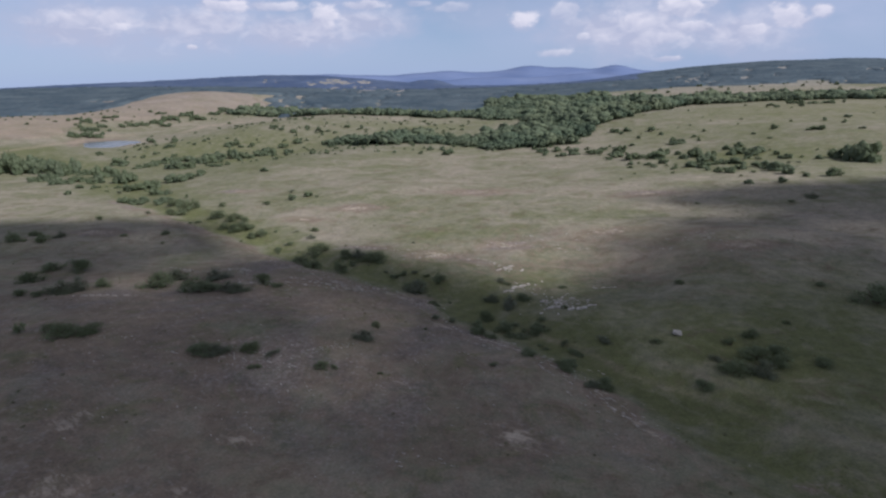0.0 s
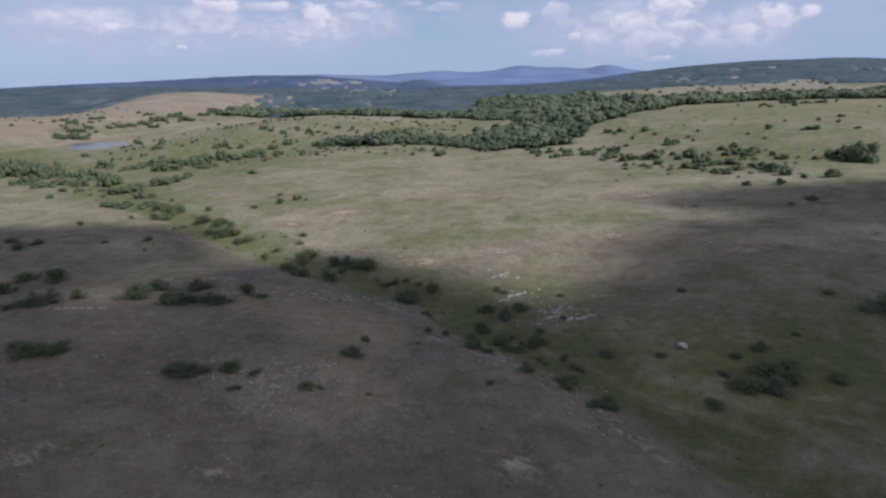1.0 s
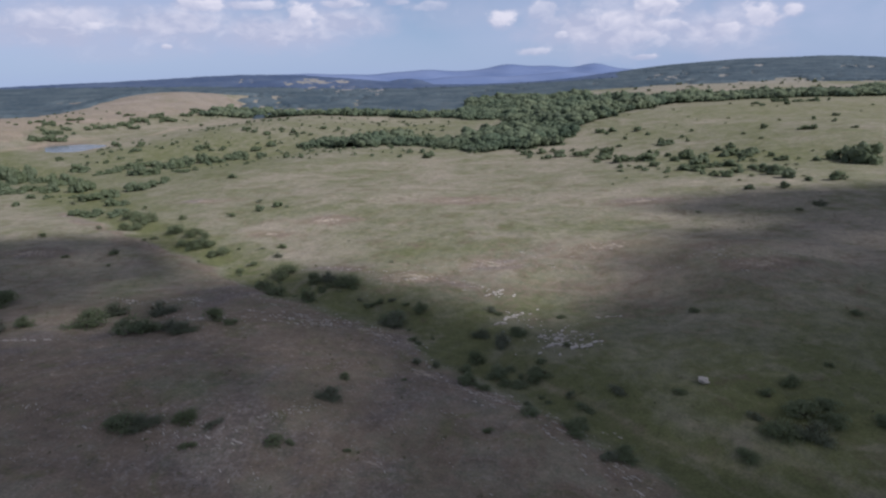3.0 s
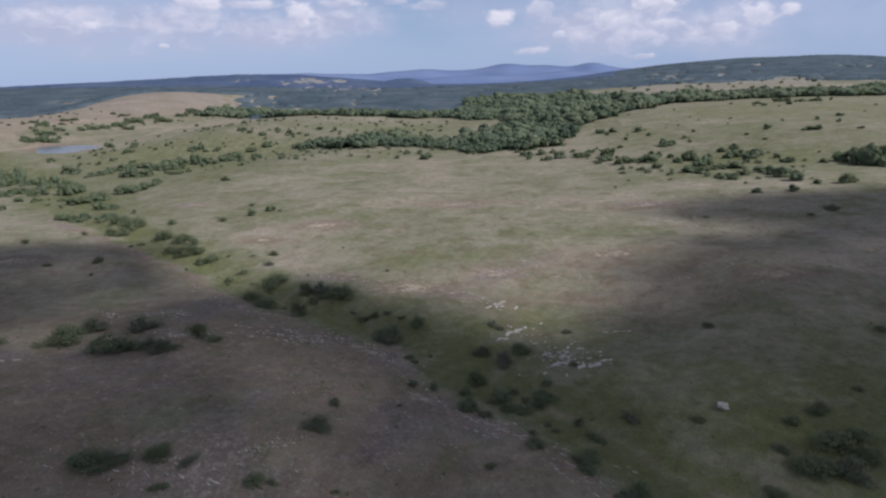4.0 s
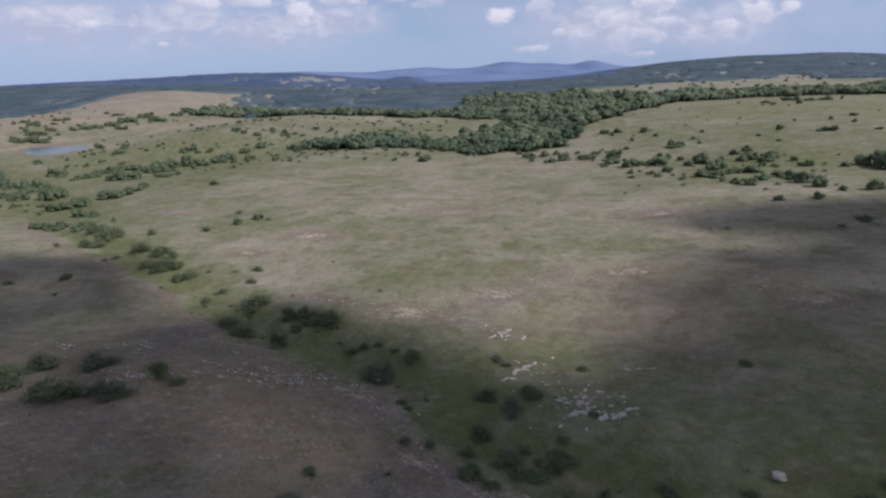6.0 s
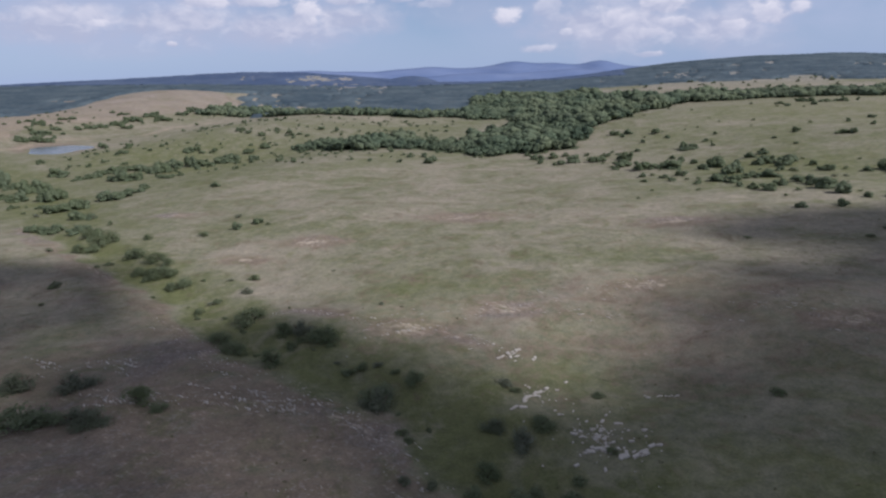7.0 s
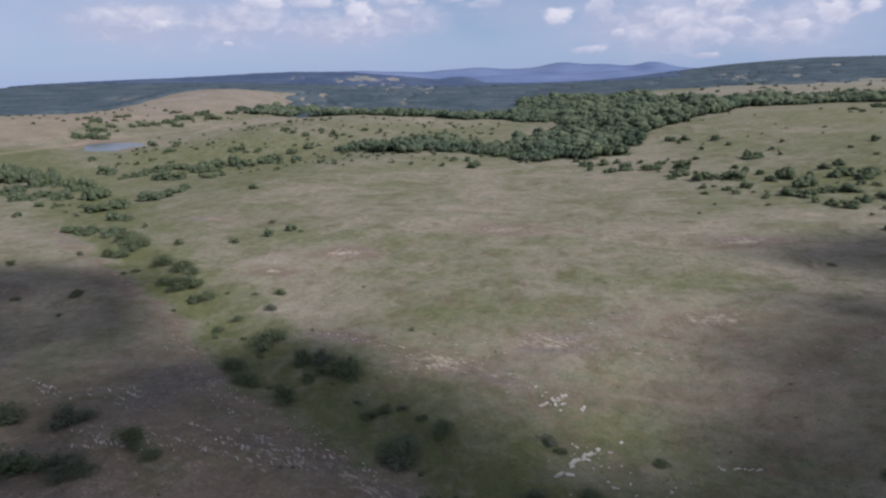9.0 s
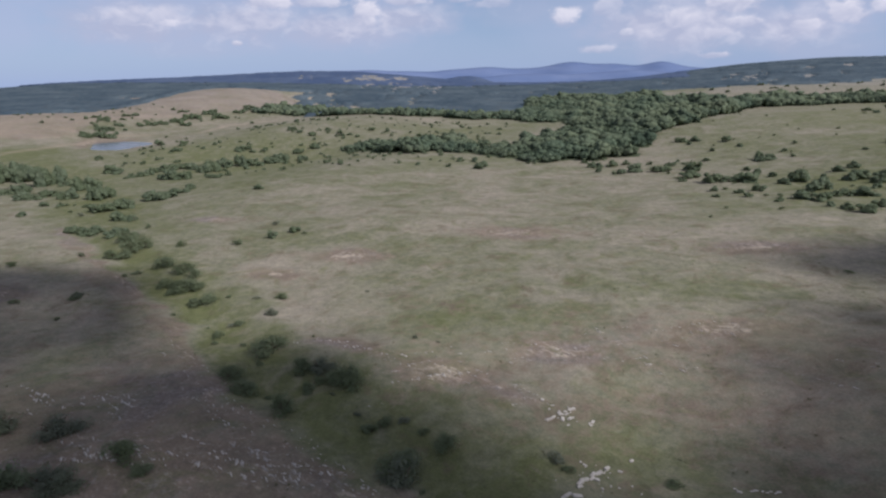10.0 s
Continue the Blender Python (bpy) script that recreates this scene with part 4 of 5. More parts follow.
FAR_SLOPE_TWO = [
    (200.2, 404.6, 4.3, 2), (169.5, 326.9, 2.8, 2), (189.1, 498.7, 5, 2.4), (188.5, 484.1, 3.9, 2.9), (180, 481.6, 2.4, 1.9), (178, 522.7, 2.6, 2),
    (210.5, 514.4, 7.4, 3.5), (215.4, 512.2, 7.4, 3.5), (205.5, 483.4, 4, 2.4), (222.3, 503.8, 7.3, 3), (230.4, 500.4, 7.3, 2.5), (234.9, 500.5, 5.2, 2.5),
    (245.1, 504.8, 2.7, 2.6), (112.9, 291.1, 1.7, 1.1), (128.3, 280.3, 1.7, 0.8), (124.6, 487.2, 1.9, 1.9), (124.4, 427.3, 1.7, 1.2), (122.9, 441.8, 1.7, 1.2),
]
BELT_END = [
    (71.3, 261.2, 6.5, 2.2), (73.3, 253.2, 4.2, 1.4), (99, 306.2, 4.3, 2.4), (101.4, 294.5, 6.2, 3.7), (99.5, 278.9, 3.9, 2.2), (105.3, 286.9, 5.1, 3.2),
    (58.5, 242, 1.2, 0.9), (80.5, 280, 1.9, 1.8), (88.7, 292.6, 3, 1.3), (108.9, 386.3, 2.8, 1.2),
]
POND_SIDE = [
    (-527, 622, 10, 4.8), (-508.2, 611, 12.24, 5.84), (-464, 560.5, 16.72, 7.28), (-474.9, 593.3, 9.36, 5.6), (-449.9, 525.7, 19.12, 6.72), (-432.6, 528.7, 15.68, 6.72),
    (-460.4, 607.6, 8.16, 4.48), (-457.6, 621.5, 11.84, 5.6), (-454.2, 635.2, 12, 5.68), (-451.3, 655.8, 14.64, 6.96), (-429.2, 642.8, 13.04, 5.52), (-452.9, 687, 18.96, 6.48),
    (-483.1, 714.9, 11.92, 4.08), (-450.5, 722.2, 19.6, 7.44), (-428.1, 709.1, 19.12, 7.2), (-423.4, 747.2, 17.2, 6.24), (-422.4, 774.3, 17.6, 6), (-432.1, 785.3, 13.76, 4.72),
    (-403.2, 791, 20.48, 7.76), (-401.3, 820.7, 14.08, 8.16), (-514.9, 653.6, 8.96, 3.68), (-511.1, 662.4, 7.76, 3.68), (-500.3, 630.1, 7.44, 2.96), (-366.6, 676.6, 4.72, 2.8),
]
for rows, group in (
    (HILLSIDE_ONE, "bushes on the near hillside"),
    (HILLSIDE_TWO, "bushes on the near hillside"),
    (GULLY_BED, "bushes along the gully"),
    (GULLY, "bushes along the gully"),
    (LOWER_MEADOW_ONE, "bushes of the lower meadow"),
    (LOWER_MEADOW_TWO, "bushes of the lower meadow"),
    (UPPER_GULLY_ONE, "trees of the upper gully"),
    (UPPER_GULLY_TWO, "trees of the upper gully"),
    (VALLEY_HEDGE, "trees of the upper gully"),
    (POND_SIDE, "trees between pond and bare hill"),
    (MEADOW_ONE, "bushes on the meadow"),
    (MEADOW_TWO, "bushes on the meadow"),
    (BELT_ONE, "belt of trees across the meadow"),
    (BELT_TWO, "belt of trees across the meadow"),
    (BELT_THREE, "belt of trees across the meadow"),
    (FAR_SLOPE_ONE, "trees on the far slope"),
    (FAR_SLOPE_TWO, "trees on the far slope"),
    (BELT_END, "belt of trees across the meadow")):
    plant_rows(rows, group)


def scrub(name, label, places, seed):
    """Low bushes strewn far off, past counting: one object."""
    rng = np.random.default_rng(seed)
    masses = []
    for i in range(4):
        me = foliage_mesh("mass", 900 + i, 8, 150, 0.06, 0.01, LEAF_FAR, 0.8)
        v = np.array([q.co[:] for q in me.vertices])
        masses.append((v, [list(p.vertices) for p in me.polygons]))
        bpy.data.meshes.remove(me)
    verts, faces, base = [], [], 0
    for x, y, w, h in places:
        v, f = masses[rng.integers(4)]
        a = rng.uniform(0, 6.28)
        turned = np.stack([v[:, 0] * math.cos(a) - v[:, 1] * math.sin(a), v[:, 0] * math.sin(a) + v[:, 1] * math.cos(a), v[:, 2]], -1)
        verts.append(turned * np.array([w, w, h]) + np.array([x, y, float(land(x, y)) - 0.05]))
        faces += [[base + k for k in p] for p in f]
        base += len(v)
    tagged(mesh_object(name, [tuple(p) for p in np.concatenate(verts)], faces, LEAF_FAR), label, "scrub", kind="stuff")


def scatter(count, box, keep, sizes, group, seed, joined=""):
    """Lone shrubs strewn over open ground."""
    rng = random.Random(seed)
    places = []
    for i in range(count):
        x, y = rng.uniform(box[0], box[1]), rng.uniform(box[2], box[3])
        if not keep(x, y) or pond_reach(x, y) < 1.3 or wooded(np.array([x]), np.array([y]))[0] > 0:
            continue
        w = rng.uniform(*sizes)
        places.append((x, y, w, w * rng.uniform(0.55, 0.9)))
    if joined:
        scrub(joined, group, places, seed)
        return
    for x, y, w, h in places:
        plant(x, y, w, h, group)


scatter(260, (-330, -60, 340, 640), lambda x, y: along(GULLY_LINE, np.array([x]), np.array([y]))[0] > 18, (1.6, 4.6), "low green bushes strewn over the valley lawn", 11, "valley_scrub")
scatter(16, (70, 330, 300, 560), lambda x, y: x > 60 + (y - 300) * 0.1, (1.5, 3.0), "shrubs on the far slope", 12)
scatter(40, (-640, -470, 560, 760), lambda x, y: True, (3.0, 6.0), "low green bushes strewn about the pond", 13, "pond_scrub")
scatter(60, (-760, -330, 700, 900), lambda x, y: y < 0.4 * x + 1040 and (not inside(BARE_HILL, [x], [y])[0] or x < -520 and y < 680), (3.0, 7.0), "low green bushes strewn below the bare hill", 14, "hill_scrub")


def undergrowth(count, line, spread, seed):
    """Low scrub that follows the gully's bed."""
    rng = random.Random(seed)
    for i in range(count):
        k = rng.randrange(len(line) - 1)
        t = rng.random()
        x = line[k][0] + (line[k + 1][0] - line[k][0]) * t + rng.gauss(2.0, spread)
        y = line[k][1] + (line[k + 1][1] - line[k][1]) * t + rng.gauss(1.5, spread)
        w = rng.uniform(0.8, 2.6)
        plant(x, y, w, w * rng.uniform(0.3, 0.6), "scrub in the gully's bed", "shrub")


undergrowth(34, GULLY_LINE[4:10], 2.6, 17)


def thicket(count, line, spread, sizes, seed, group="trees of the upper gully"):
    """Small trees in loose groups along the upper gully."""
    rng = random.Random(seed)
    for i in range(count):
        k = rng.randrange(len(line) - 1)
        t = rng.random()
        x = line[k][0] + (line[k + 1][0] - line[k][0]) * t + rng.gauss(0, spread)
        y = line[k][1] + (line[k + 1][1] - line[k][1]) * t + rng.gauss(0, spread)
        w = rng.uniform(*sizes)
        plant(x, y, w, w * rng.uniform(0.6, 0.95), group)


thicket(14, [(-529, 616), (-490, 604), (-466, 560), (-445, 545)], 9.0, (3.0, 6.0), 22, "trees between pond and bare hill")
thicket(16, [(-500, 655), (-471, 652), (-448, 685), (-421, 714), (-395, 735)], 10.0, (2.5, 5.0), 23, "trees between pond and bare hill")
thicket(10, [(-260, 345), (-215, 352), (-222, 385), (-190, 405)], 10.0, (2.5, 5.0), 21)
thicket(16, [(-205, 258), (-180, 238), (-150, 214), (-128, 194)], 9.0, (1.6, 3.6), 20)
scatter(60, (140, 540, 780, 1220), lambda x, y: cleared([x], [y])[0], (4.0, 10.0), "lone trees strewn over a far pasture", 25, "pasture_scrub")
scatter(150, (-160, 60, 335, 440), lambda x, y: abs(y - (368 - 0.46 * x)) < 16, (1.8, 4.6), "low green bushes strewn along the edge of the wood", 16, "edge_scrub")
scatter(60, (34, 135, 222, 335), lambda x, y: abs(y - (372 - 1.35 * x)) < 32, (1.0, 2.4), "belt of bushes across the meadow", 24)

# ---- woods, grass, stones ----
def lump_template(sub):
    bm = bmesh.new()
    bmesh.ops.create_icosphere(bm, subdivisions=sub, radius=1.0)
    v = np.array([q.co[:] for q in bm.verts])
    f = np.array([[q.index for q in p.verts] for p in bm.faces])
    bm.free()
    return v, f


def build_wood(name, label, keep, box, spacing, crown, height, sub, rng, sprays=0, leaf=0.5, material=None, rough=0.16, lumps=1):
    """Close-set crowns over all wooded ground in a box: one mass that nobody could count."""
    nx, ny = int((box[1] - box[0]) / spacing), int((box[3] - box[2]) / spacing)
    gx, gy = np.meshgrid(np.arange(nx), np.arange(ny))
    x = box[0] + (gx.ravel() + rng.uniform(0, 1, nx * ny)) * spacing
    y = box[2] + (gy.ravel() + rng.uniform(0, 1, nx * ny)) * spacing
    ok = (wooded(x, y) > 0.5) & keep(x, y) & (pond_reach(x, y) > 1.2)
    x, y = x[ok], y[ok]
    z = land(x, y)
    n = len(x)
    tv, tf = lump_template(sub)
    # stands of differing age
    stand = 0.5 + 0.25 * np.sin(x / 17 + 2 * np.sin(y / 29)) + 0.25 * np.sin(y / 21 + 2 * np.sin(x / 33))
    r = crown * (0.45 + 1.5 * rng.uniform(0, 1, n) ** 2.6) * (0.75 + 0.5 * stand)
    tall = 1 + 0.9 * np.exp(-(((x - 125) / 60) ** 2 + ((y - 690) / 130) ** 2))
    h = height * (0.55 * rng.uniform(0.6, 1.25, n) + 0.45 * r / crown) * (0.6 + 0.75 * stand) * tall
    mid, deep = 0.48 * h, 0.5 * h
    if lumps > 1:
        # a crown is one body with uneven boughs standing out of it
        x, y, z, r, h = (np.repeat(q, lumps) for q in (x, y, z, r, h))
        n = len(x)
        bough = np.arange(n) % lumps > 0
        turn, out = rng.uniform(0, 2 * math.pi, n), rng.uniform(0.3, 0.85, n)
        x, y = x + bough * r * out * np.sin(turn), y + bough * r * out * np.cos(turn)
        mid = np.where(bough, h * (0.86 - 0.5 * out ** 2) * rng.uniform(0.75, 1.1, n), 0.44 * h)
        r = r * np.where(bough, rng.uniform(0.26, 0.52, n), 0.86)
        deep = np.where(bough, r * rng.uniform(0.6, 0.9, n), 0.46 * h)
    jitter = 1 + rng.uniform(-rough, rough, (n, len(tv), 1))
    v = tv[None] * jitter * np.stack([r, r, deep], -1)[:, None, :]
    v[:, :, 2] += (z + mid)[:, None]
    v[:, :, 0] += x[:, None]
    v[:, :, 1] += y[:, None]
    f = (tf[None] + (np.arange(n) * len(tv))[:, None, None]).reshape(-1, 3)
    ob = mesh_object(name, v.reshape(-1, 3), np.ascontiguousarray(f), material or CANOPY)
    tagged(ob, label, "woods", kind="stuff")
    if sprays:
        k = n * sprays
        d = rng.normal(size=(k, 3))
        d /= np.linalg.norm(d, axis=1)[:, None]
        d[:, 2] = np.abs(d[:, 2]) * 0.9 - 0.1
        rr, hh = np.repeat(r, sprays), np.repeat(deep, sprays)
        c = d * np.stack([rr, rr, hh * 1.1], -1) * rng.uniform(0.85, 1.2, k)[:, None]
        c += np.stack([np.repeat(x, sprays), np.repeat(y, sprays), np.repeat(z + mid, sprays)], -1)
        nor = d + 0.5 * rng.normal(size=(k, 3))
        nor /= np.linalg.norm(nor, axis=1)[:, None]
        qv, qf = quads(c, nor, leaf * rng.uniform(0.6, 1.3, k), rng)
        tagged(mesh_object(name + "_leaves", qv, qf, material or CANOPY), "leafy sprays on the crowns of the wood", "leaves", kind="stuff")


def beyond(x, y):
    """The distant woods, behind the bare hill and the valley."""
    return (y > 1000) | ((x < -60) & (y > 722 + 120 * (x < -330))) | ((x < -0.47 * y) & (x < -440))


wood_rng = np.random.default_rng(21)
build_wood("woodland_edge", "dense green broadleaf wood along the meadow's edge", lambda x, y: (y < 640) & ~beyond(x, y), (-560, 200, 340, 640), 5.0, 3.2, 5.2, 1, wood_rng, 16, 0.5, None, 0.36, 8)
build_wood("woodland", "dense green broadleaf wood filling the valley", lambda x, y: (y >= 640) & ~beyond(x, y), (-520, 800, 600, 1000), 6.4, 4.7, 5.2, 1, wood_rng, 5, 0.95, None, 0.36, 5)


def canopy(name, label, keep, box, step, height, material, seed, uneven):
    """The closed roof of leaves of a far wood: one uneven sheet that comes down to the ground at the clearings."""
    rng = np.random.default_rng(seed)
    nx, ny = int((box[1] - box[0]) / step), int((box[3] - box[2]) / step)
    gx, gy = np.meshgrid(np.arange(nx + 1), np.arange(ny + 1), indexing="ij")
    x = box[0] + step * (gx + rng.uniform(-0.3, 0.3, gx.shape))
    y = box[2] + step * (gy + rng.uniform(-0.3, 0.3, gx.shape))
    on = (wooded(x, y) > 0.5) & keep(x, y)
    swell = 0.75 + 0.15 * np.sin(x / 37 + 2 * np.sin(y / 53)) + 0.12 * np.sin(y / 31 + 2 * np.sin(x / 47)) + uneven * rng.uniform(-1, 1, x.shape)
    z = land(x, y) + np.where(on, height * swell, -1.0)
    index = np.arange(x.size).reshape(x.shape)
    some = on[:-1, :-1] | on[1:, :-1] | on[1:, 1:] | on[:-1, 1:]
    faces = np.stack([index[:-1, :-1], index[1:, :-1], index[1:, 1:], index[:-1, 1:]], -1)[some]
    ob = mesh_object(name, np.stack([x, y, z], -1).reshape(-1, 3), np.ascontiguousarray(faces), material)
    tagged(ob, label, "woods", kind="stuff")


canopy("hazed_far_canopy", "closed leafy roof of the distant woods, tinted blue for haze", lambda x, y: (np.abs(x) < 1.05 * y + 100) & beyond(x, y) & ((y < 1725) | (x > 0.17 * y)), (-1700, 1900, 420, 2500), 5.0, 3.4, CANOPY_FAR_HAZE, 71, 0.42)
canopy("hazed_horizon_canopy", "closed leafy roof of woods at the horizon, tinted blue for haze", lambda x, y: (np.abs(x) < 1.0 * y + 100) & ((y > 2480) | (x < 0.17 * y + 10)), (-2700, 2400, 1700, 3200), 11.0, 4.0, CANOPY_HORIZON_HAZE, 72, 0.4)


def tussocks(name, label, count, box, size, seed, keep, material):
    rng = np.random.default_rng(seed)
    x, y = rng.uniform(box[0], box[1], count), rng.uniform(box[2], box[3], count)
    ok = keep(x, y, rng)
    x, y = x[ok], y[ok]
    blades = 7
    n = len(x) * blades
    s = np.repeat(size * rng.uniform(0.5, 1.4, len(x)), blades)
    d = rng.normal(size=(n, 3)) * 0.6
    d[:, 2] = rng.uniform(0.1, 0.8, n)
    c = np.stack([np.repeat(x, blades), np.repeat(y, blades), np.repeat(land(x, y), blades)], -1) + d * s[:, None] * np.array([1, 1, 0.7])
    nor = rng.normal(size=(n, 3))
    nor /= np.linalg.norm(nor, axis=1)[:, None]
    qv, qf = quads(c, nor, s * 0.42, rng)
    tagged(mesh_object(name, qv, qf, material), label, "grass", kind="stuff")


DRY = leaf_material("dry_stems", (0.15, 0.13, 0.08), (0.23, 0.20, 0.13), (0.30, 0.26, 0.18))


def patchy(x, y, rng):
    v = np.sin(x * 0.11 + 2 * np.sin(y * 0.05)) + np.sin(y * 0.13 + 2 * np.sin(x * 0.06))
    return rng.uniform(-2.2, 2.2, len(x)) < v


tussocks("dry_tussocks", "tufts of dry straw-coloured grass", 3000, (-150, 120, 25, 200), 0.16, 32, patchy, DRY)


def stone_mesh(seed, flat=0.55):
    rng = random.Random(seed)
    bm = bmesh.new()
    bmesh.ops.create_cube(bm, size=1.0)
    bmesh.ops.bevel(bm, geom=bm.edges[:], offset=0.09, segments=1, affect="EDGES")
    lean = rng.uniform(-0.25, 0.25)
    for v in bm.verts:
        v.co.x = v.co.x * rng.uniform(0.8, 1.2) + lean * v.co.y
        v.co.y *= rng.uniform(0.75, 1.2)
        v.co.z *= flat * rng.uniform(0.7, 1.25)
    me = bpy.data.meshes.new("stone")
    bm.to_mesh(me)
    bm.free()
    me.materials.append(STONE)
    return me


STONES = [stone_mesh(70 + i) for i in range(6)]
stone_rng = random.Random(9)


def ruin(name, label, runs, loose, spread):
    """Footings of a ruined stone fold: rows of blocks and a heap of fallen ones."""
    heap = tagged(new(name), label, "ruin")

    def put(x, y, s, turn, long=1.0):
        ob = part("stone", STONES[stone_rng.randrange(len(STONES))], heap)
        ob.matrix_basis = Matrix.LocRotScale((x, y, float(land(x, y)) + 0.12 * s), Euler((stone_rng.uniform(-0.2, 0.2), stone_rng.uniform(-0.2, 0.2), turn)), (s * long, s * 0.8, s * 0.8))

    for (ax, ay), (bx, by), wide in runs:
        length = math.hypot(bx - ax, by - ay)
        turn = math.atan2(by - ay, bx - ax)
        t = 0.0
        while t < length:
            s = stone_rng.uniform(0.5, 0.95) * wide
            if stone_rng.random() < 0.85:
                o = stone_rng.uniform(-0.35, 0.35)
                put(ax + (bx - ax) * t / length - math.sin(turn) * o, ay + (by - ay) * t / length + math.cos(turn) * o, s, turn + stone_rng.uniform(-0.35, 0.35), stone_rng.uniform(1.0, 2.1))
            t += s * stone_rng.uniform(1.3, 2.1)
    cx, cy = spread[:2]
    for i in range(loose):
        a, r = stone_rng.uniform(0, 6.28), abs(stone_rng.gauss(0, 0.8))
        put(cx + spread[2] * r * math.cos(a), cy + spread[3] * r * math.sin(a), 0.12 + 0.42 * stone_rng.random() ** 2.4, stone_rng.gauss(0.5, 0.9), stone_rng.uniform(0.8, 1.7))


ruin("ruined_fold", "tumbled pale limestone footings of a ruined fold in turf", [((7.8, 98.4), (13.2, 101.4), 0.6), ((8.0, 98.1), (10.8, 99.3), 0.75), ((12.0, 104.4), (13.6, 105.4), 0.6), ((4.2, 99.6), (7.2, 100.4), 0.7)], 130, (6.0, 102.8, 3.6, 5.0))
ruin("stone_heap", "low broken row of pale limestone blocks in grass", [((-2.6, 110.8), (1.0, 115.6), 0.6), ((-4.2, 108.6), (-2.4, 109.4), 0.6)], 26, (-0.5, 112.5, 3.5, 3.5))
ruin("stone_heap", "scattered pale limestone blocks in short grass", [((-6.2, 123.4), (-2.6, 126.6), 0.6)], 24, (-4.2, 125.0, 3.5, 2.6))

ruin("stone_row", "long pale limestone slab lying in short turf", [((15.6, 113.8), (19.4, 114.2), 0.34)], 3, (17.5, 114.0, 2.4, 0.5))
ruin("stone_row", "straight low row of pale limestone in brown turf", [((-82.5, 89.9), (-73.0, 90.3), 0.34)], 4, (-78.0, 90.1, 5.0, 0.6))


def boulder():
    bm = bmesh.new()
    bmesh.ops.create_icosphere(bm, subdivisions=3, radius=1.0)
    for v in bm.verts:
        v.co *= 1 + 0.42 * noise.noise(v.co * 1.4) + 0.2 * noise.noise(v.co * 3.1) + 0.08 * noise.noise(v.co * 7)
        v.co.x *= 1.25
        v.co.z *= 0.62
    me = bpy.data.meshes.new("boulder")
    bm.to_mesh(me)
    bm.free()
    me.materials.append(STONE)
    ob = new("boulder", me)
    ob.matrix_basis = Matrix.LocRotScale((24.0, 87.6, float(land(24.0, 87.6)) + 0.35), Euler((0.1, 0.15, 0.4)), (0.58, 0.58, 0.75))
    tagged(ob, "single pale limestone boulder lying in grass", "boulder")


boulder()


def rubble(name, label, count, seed, place, sizes):
    """Small limestone fragments: far too many to count."""
    rng = np.random.default_rng(seed)
    x, y = place(rng, count)
    tv, tf = lump_template(1)
    n = len(x)
    s = sizes[0] + (sizes[1] - sizes[0]) * rng.uniform(0, 1, n) ** 3
    a = rng.normal(size=n) * 0.3 - 0.62
    v = tv[None] * (1 + rng.uniform(-0.3, 0.3, (n, len(tv), 1))) * np.stack([s * rng.uniform(1.0, 4.0, n), s * 0.6, s * 0.4], -1)[:, None, :]
    vx = v[:, :, 0] * np.cos(a)[:, None] - v[:, :, 1] * np.sin(a)[:, None]
    vy = v[:, :, 0] * np.sin(a)[:, None] + v[:, :, 1] * np.cos(a)[:, None]
    v = np.stack([vx + x[:, None], vy + y[:, None], v[:, :, 2] + (land(x, y) + 0.1 * s)[:, None]], -1)
    f = (tf[None] + (np.arange(n) * len(tv))[:, None, None]).reshape(-1, 3)
    tagged(mesh_object(name, v.reshape(-1, 3), np.ascontiguousarray(f), STONE), label, "stones", kind="stuff")


def inward(line, d):
    """The same line, d metres back on the hill."""
    made = []
    for (ax, ay), (bx, by) in zip(line, line[1:]):
        far = math.hypot(bx - ax, by - ay)
        made.append(((ax + bx) / 2 + (by - ay) / far * d, (ay + by) / 2 - (bx - ax) / far * d))
    return made


def near_line(line, spread):
    def place(rng, count):
        seg = rng.integers(0, len(line) - 1, count)
        t = rng.uniform(0, 1, count)
        p = np.array(line)
        q = p[seg] + (p[seg + 1] - p[seg]) * t[:, None] + rng.normal(size=(count, 2)) * spread
        return q[:, 0], q[:, 1]
    return place


def ledges(line, spread, rows):
    """Places in short rows that follow the line, as ledges of bedrock crop out."""
    def place(rng, count):
        p = np.array(line, float)
        seg = rng.integers(0, len(line) - 1, rows)
        start = p[seg] + (p[seg + 1] - p[seg]) * rng.uniform(0, 1, rows)[:, None] + rng.normal(size=(rows, 2)) * spread
        way = p[seg + 1] - p[seg]
        way /= np.linalg.norm(way, axis=1)[:, None]
        k = rng.integers(0, rows, count)
        q = start[k] + way[k] * (rng.normal(size=count) * 1.6)[:, None] + rng.normal(size=(count, 2)) * 0.12
        return q[:, 0], q[:, 1]
    return place


rubble("stone_rubble", "broken white limestone outcrop along the gully's rim", 1300, 41, ledges(inward(RIM[2:15], 2.0), 1.8, 230), (0.015, 0.17))
rubble("far_rim_stones", "pale limestone crumbling out of a low bank", 130, 47, ledges(FAR_RIM, 1.0, 24), (0.04, 0.22))
rubble("bush_foot_stones", "pale stones beside low bushes in brown turf", 110, 48, ledges([(-47, 66), (-39, 68), (-33, 67)], 1.4, 24), (0.04, 0.2))
rubble("rim_stones", "rows of low limestone ledges in brown turf", 340, 44, ledges(RIM_LINE, 1.6, 40), (0.04, 0.24))
rubble("ledge_stones", "curved ledge of broken pale limestone", 90, 45, near_line([(-31, 71), (-29, 73), (-28, 75), (-25, 76)], 0.5), (0.03, 0.14))
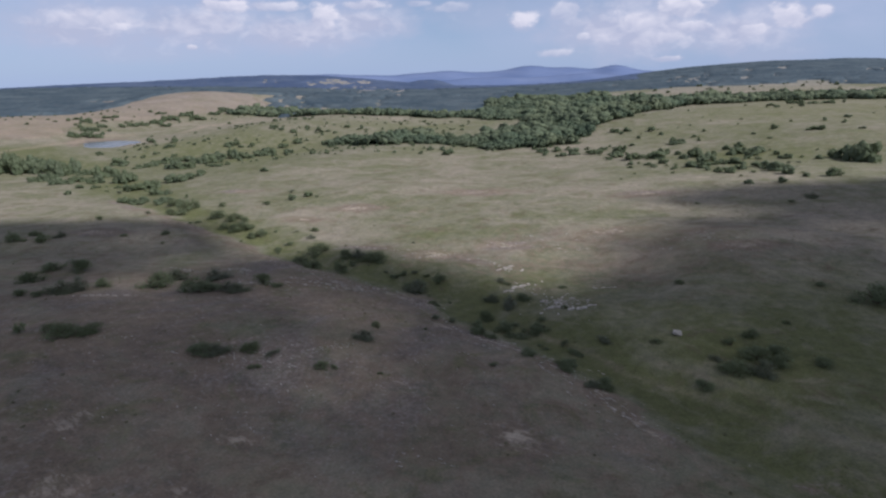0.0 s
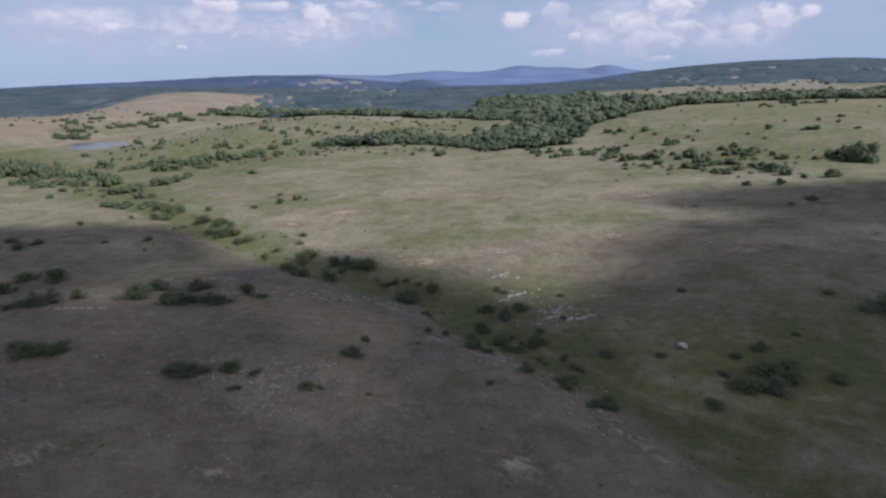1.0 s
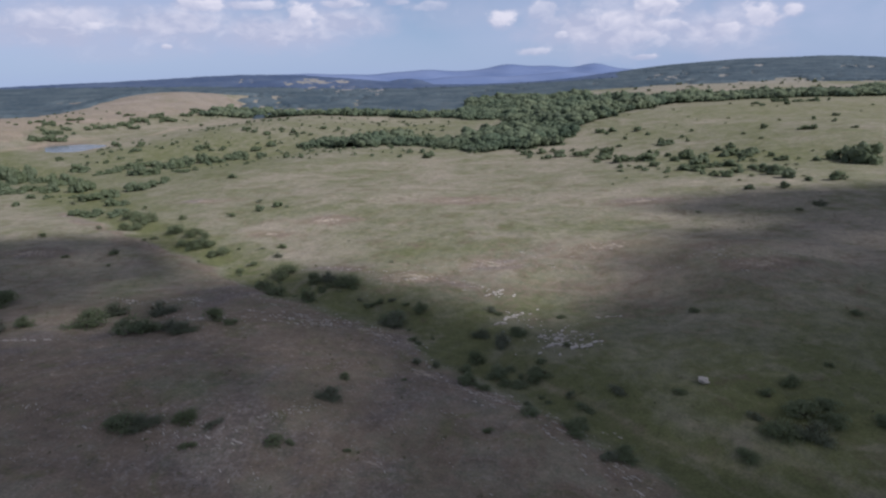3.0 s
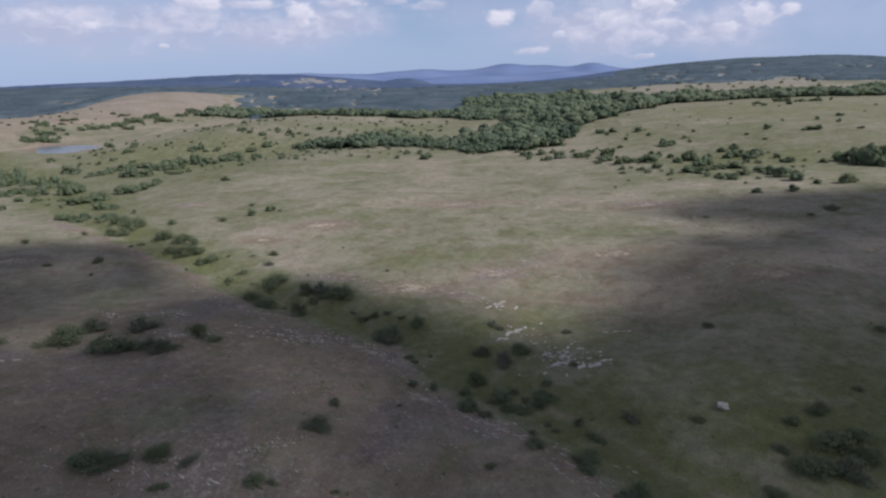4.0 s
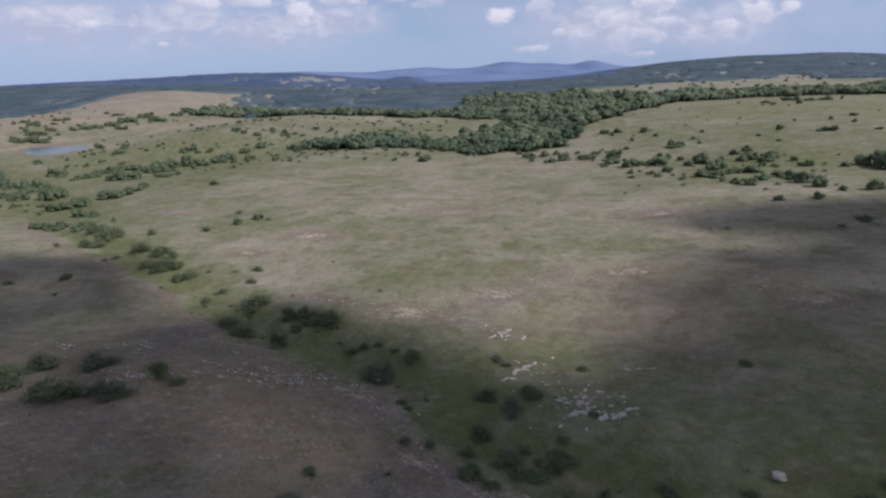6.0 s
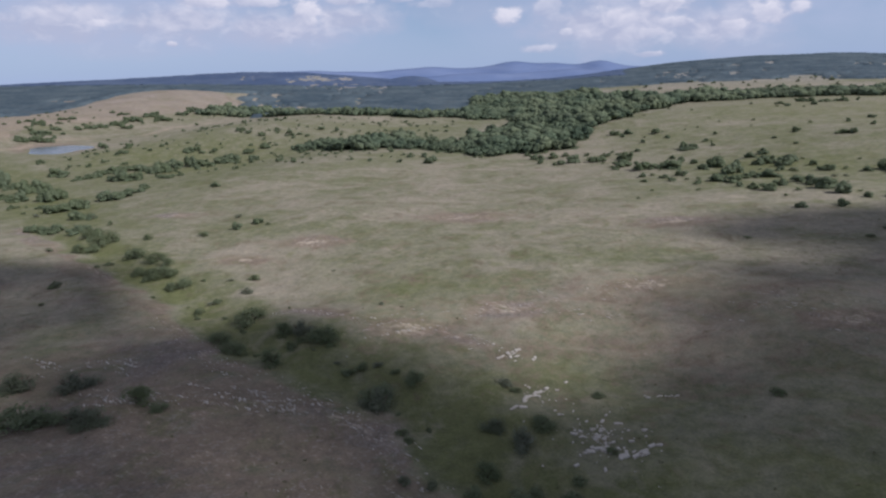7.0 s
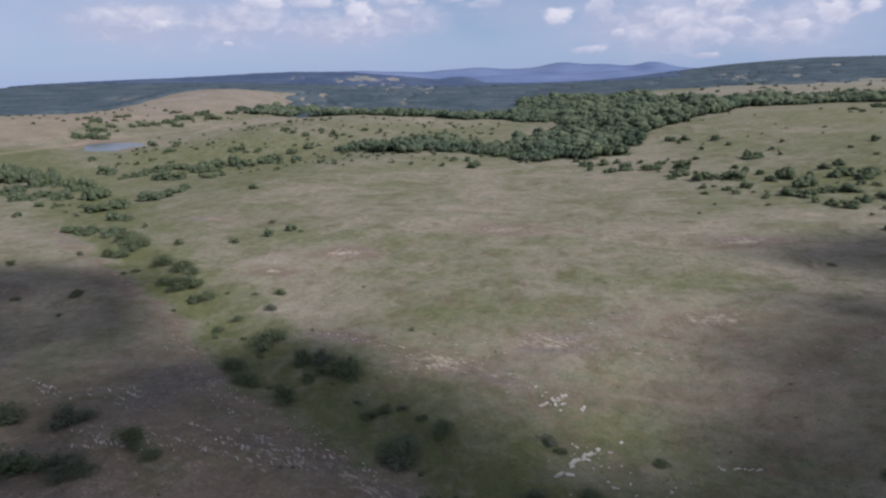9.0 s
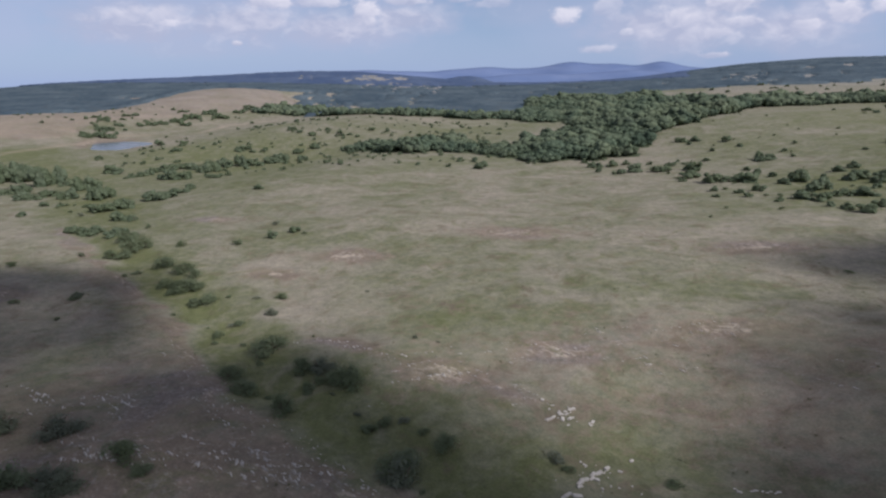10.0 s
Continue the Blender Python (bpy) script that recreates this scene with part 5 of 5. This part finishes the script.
rubble("bush_stones", "pale stones among bushes on the hillside", 110, 46, ledges([(-79, 115), (-72, 113), (-67, 116), (-60, 113)], 1.6, 16), (0.06, 0.27))
rubble("slope_stones", "small limestone fragments in thin turf", 900, 42, ledges([(-85, 60), (-40, 60), (0, 50), (-20, 75), (-60, 60)], 11.0, 150), (0.02, 0.12))
rubble("meadow_stones", "pale limestone fragments on the meadow", 380, 43, ledges([(-30, 130), (-5, 142), (24, 153), (48, 128)], 4.5, 60), (0.03, 0.19))

# ---- fair-weather clouds overhead, out of view, whose shadows lie on the land ----
CLOUD_BASE = 700.0
# outline of each cloud's shadow on the land, and how closed the cloud is
CLOUDS = [
    ([(-210, 150), (-146, 168), (-126, 173), (-106, 170), (-77, 147), (-61, 135), (-52, 138), (-35, 132), (-28, 121), (-35, 115), (-20, 107), (-23, 97), (-47, 91), (-72, 90), (-150, 95)], 2.3),
    ([(-150, 95), (-72, 90), (-47, 91), (-23, 97), (-14, 74), (-18, 64), (-60, 64), (-150, 60)], 1.7),
    ([(-23, 97), (-20, 109), (-14, 112), (-6, 108), (2, 106), (11, 108), (14, 114), (22, 124), (37, 127), (47, 126), (58, 127), (110, 130), (100, 70), (-18, 64), (-14, 74)], 3.3),
    ([(-150, 10), (-150, 60), (-60, 64), (-18, 64), (100, 70), (100, 10)], 2.6),
    ([(46, 188), (57, 200), (71, 207), (84, 206), (104, 203), (150, 206), (150, 155), (78, 155), (61, 160), (53, 171), (49, 179)], 3.2),
    ([(24, 149), (42, 159), (61, 160), (78, 155), (120, 155), (110, 124), (58, 121), (43, 119), (24, 122)], 1.4),
    ([(25, 192), (38, 206), (57, 200), (46, 188), (49, 179), (30, 180)], 0.5),
    ([(-29, 120), (-19, 116), (-6, 108), (2, 106), (11, 108), (14, 127), (-3, 131), (-24, 129), (-33, 129)], 0.6),
]


def build_cloud(outline, full, seed):
    """A ragged layer of small puffs, thinner where the cloud is less closed."""
    rng = np.random.default_rng(seed)
    tv, tf = lump_template(1)
    xs, ys = [p[0] for p in outline], [p[1] for p in outline]
    wide, deep = max(xs) - min(xs), max(ys) - min(ys)
    n = int(wide * deep / 55.0 * full)
    x, y = rng.uniform(min(xs), max(xs), n), rng.uniform(min(ys), max(ys), n)
    ok = inside(outline, x, y)
    x, y = x[ok] + 3.5 * rng.normal(size=ok.sum()), y[ok] + 3.5 * rng.normal(size=ok.sum())
    n = len(x)
    s = rng.uniform(2.6, 6.5, n)
    z = CLOUD_BASE + rng.uniform(0, 12, n)
    v = tv[None] * (1 + rng.uniform(-0.22, 0.22, (n, len(tv), 1))) * np.stack([s * 1.15, s, s * 0.7], -1)[:, None, :]
    # the sun carries the outline down to the land
    off = np.stack([x + sun_dir.x / sun_dir.z * z, y + sun_dir.y / sun_dir.z * z, z], -1)
    v = v + off[:, None, :]
    f = (tf[None] + (np.arange(n) * len(tv))[:, None, None]).reshape(-1, 3)
    tagged(mesh_object("cloud", v.reshape(-1, 3), np.ascontiguousarray(f), CLOUD, smooth=True), "white fair-weather cloud with ragged thin edges", "cloud", "clouds overhead", "stuff")


for i, (outline, full) in enumerate(CLOUDS):
    build_cloud(outline, full, 60 + i)
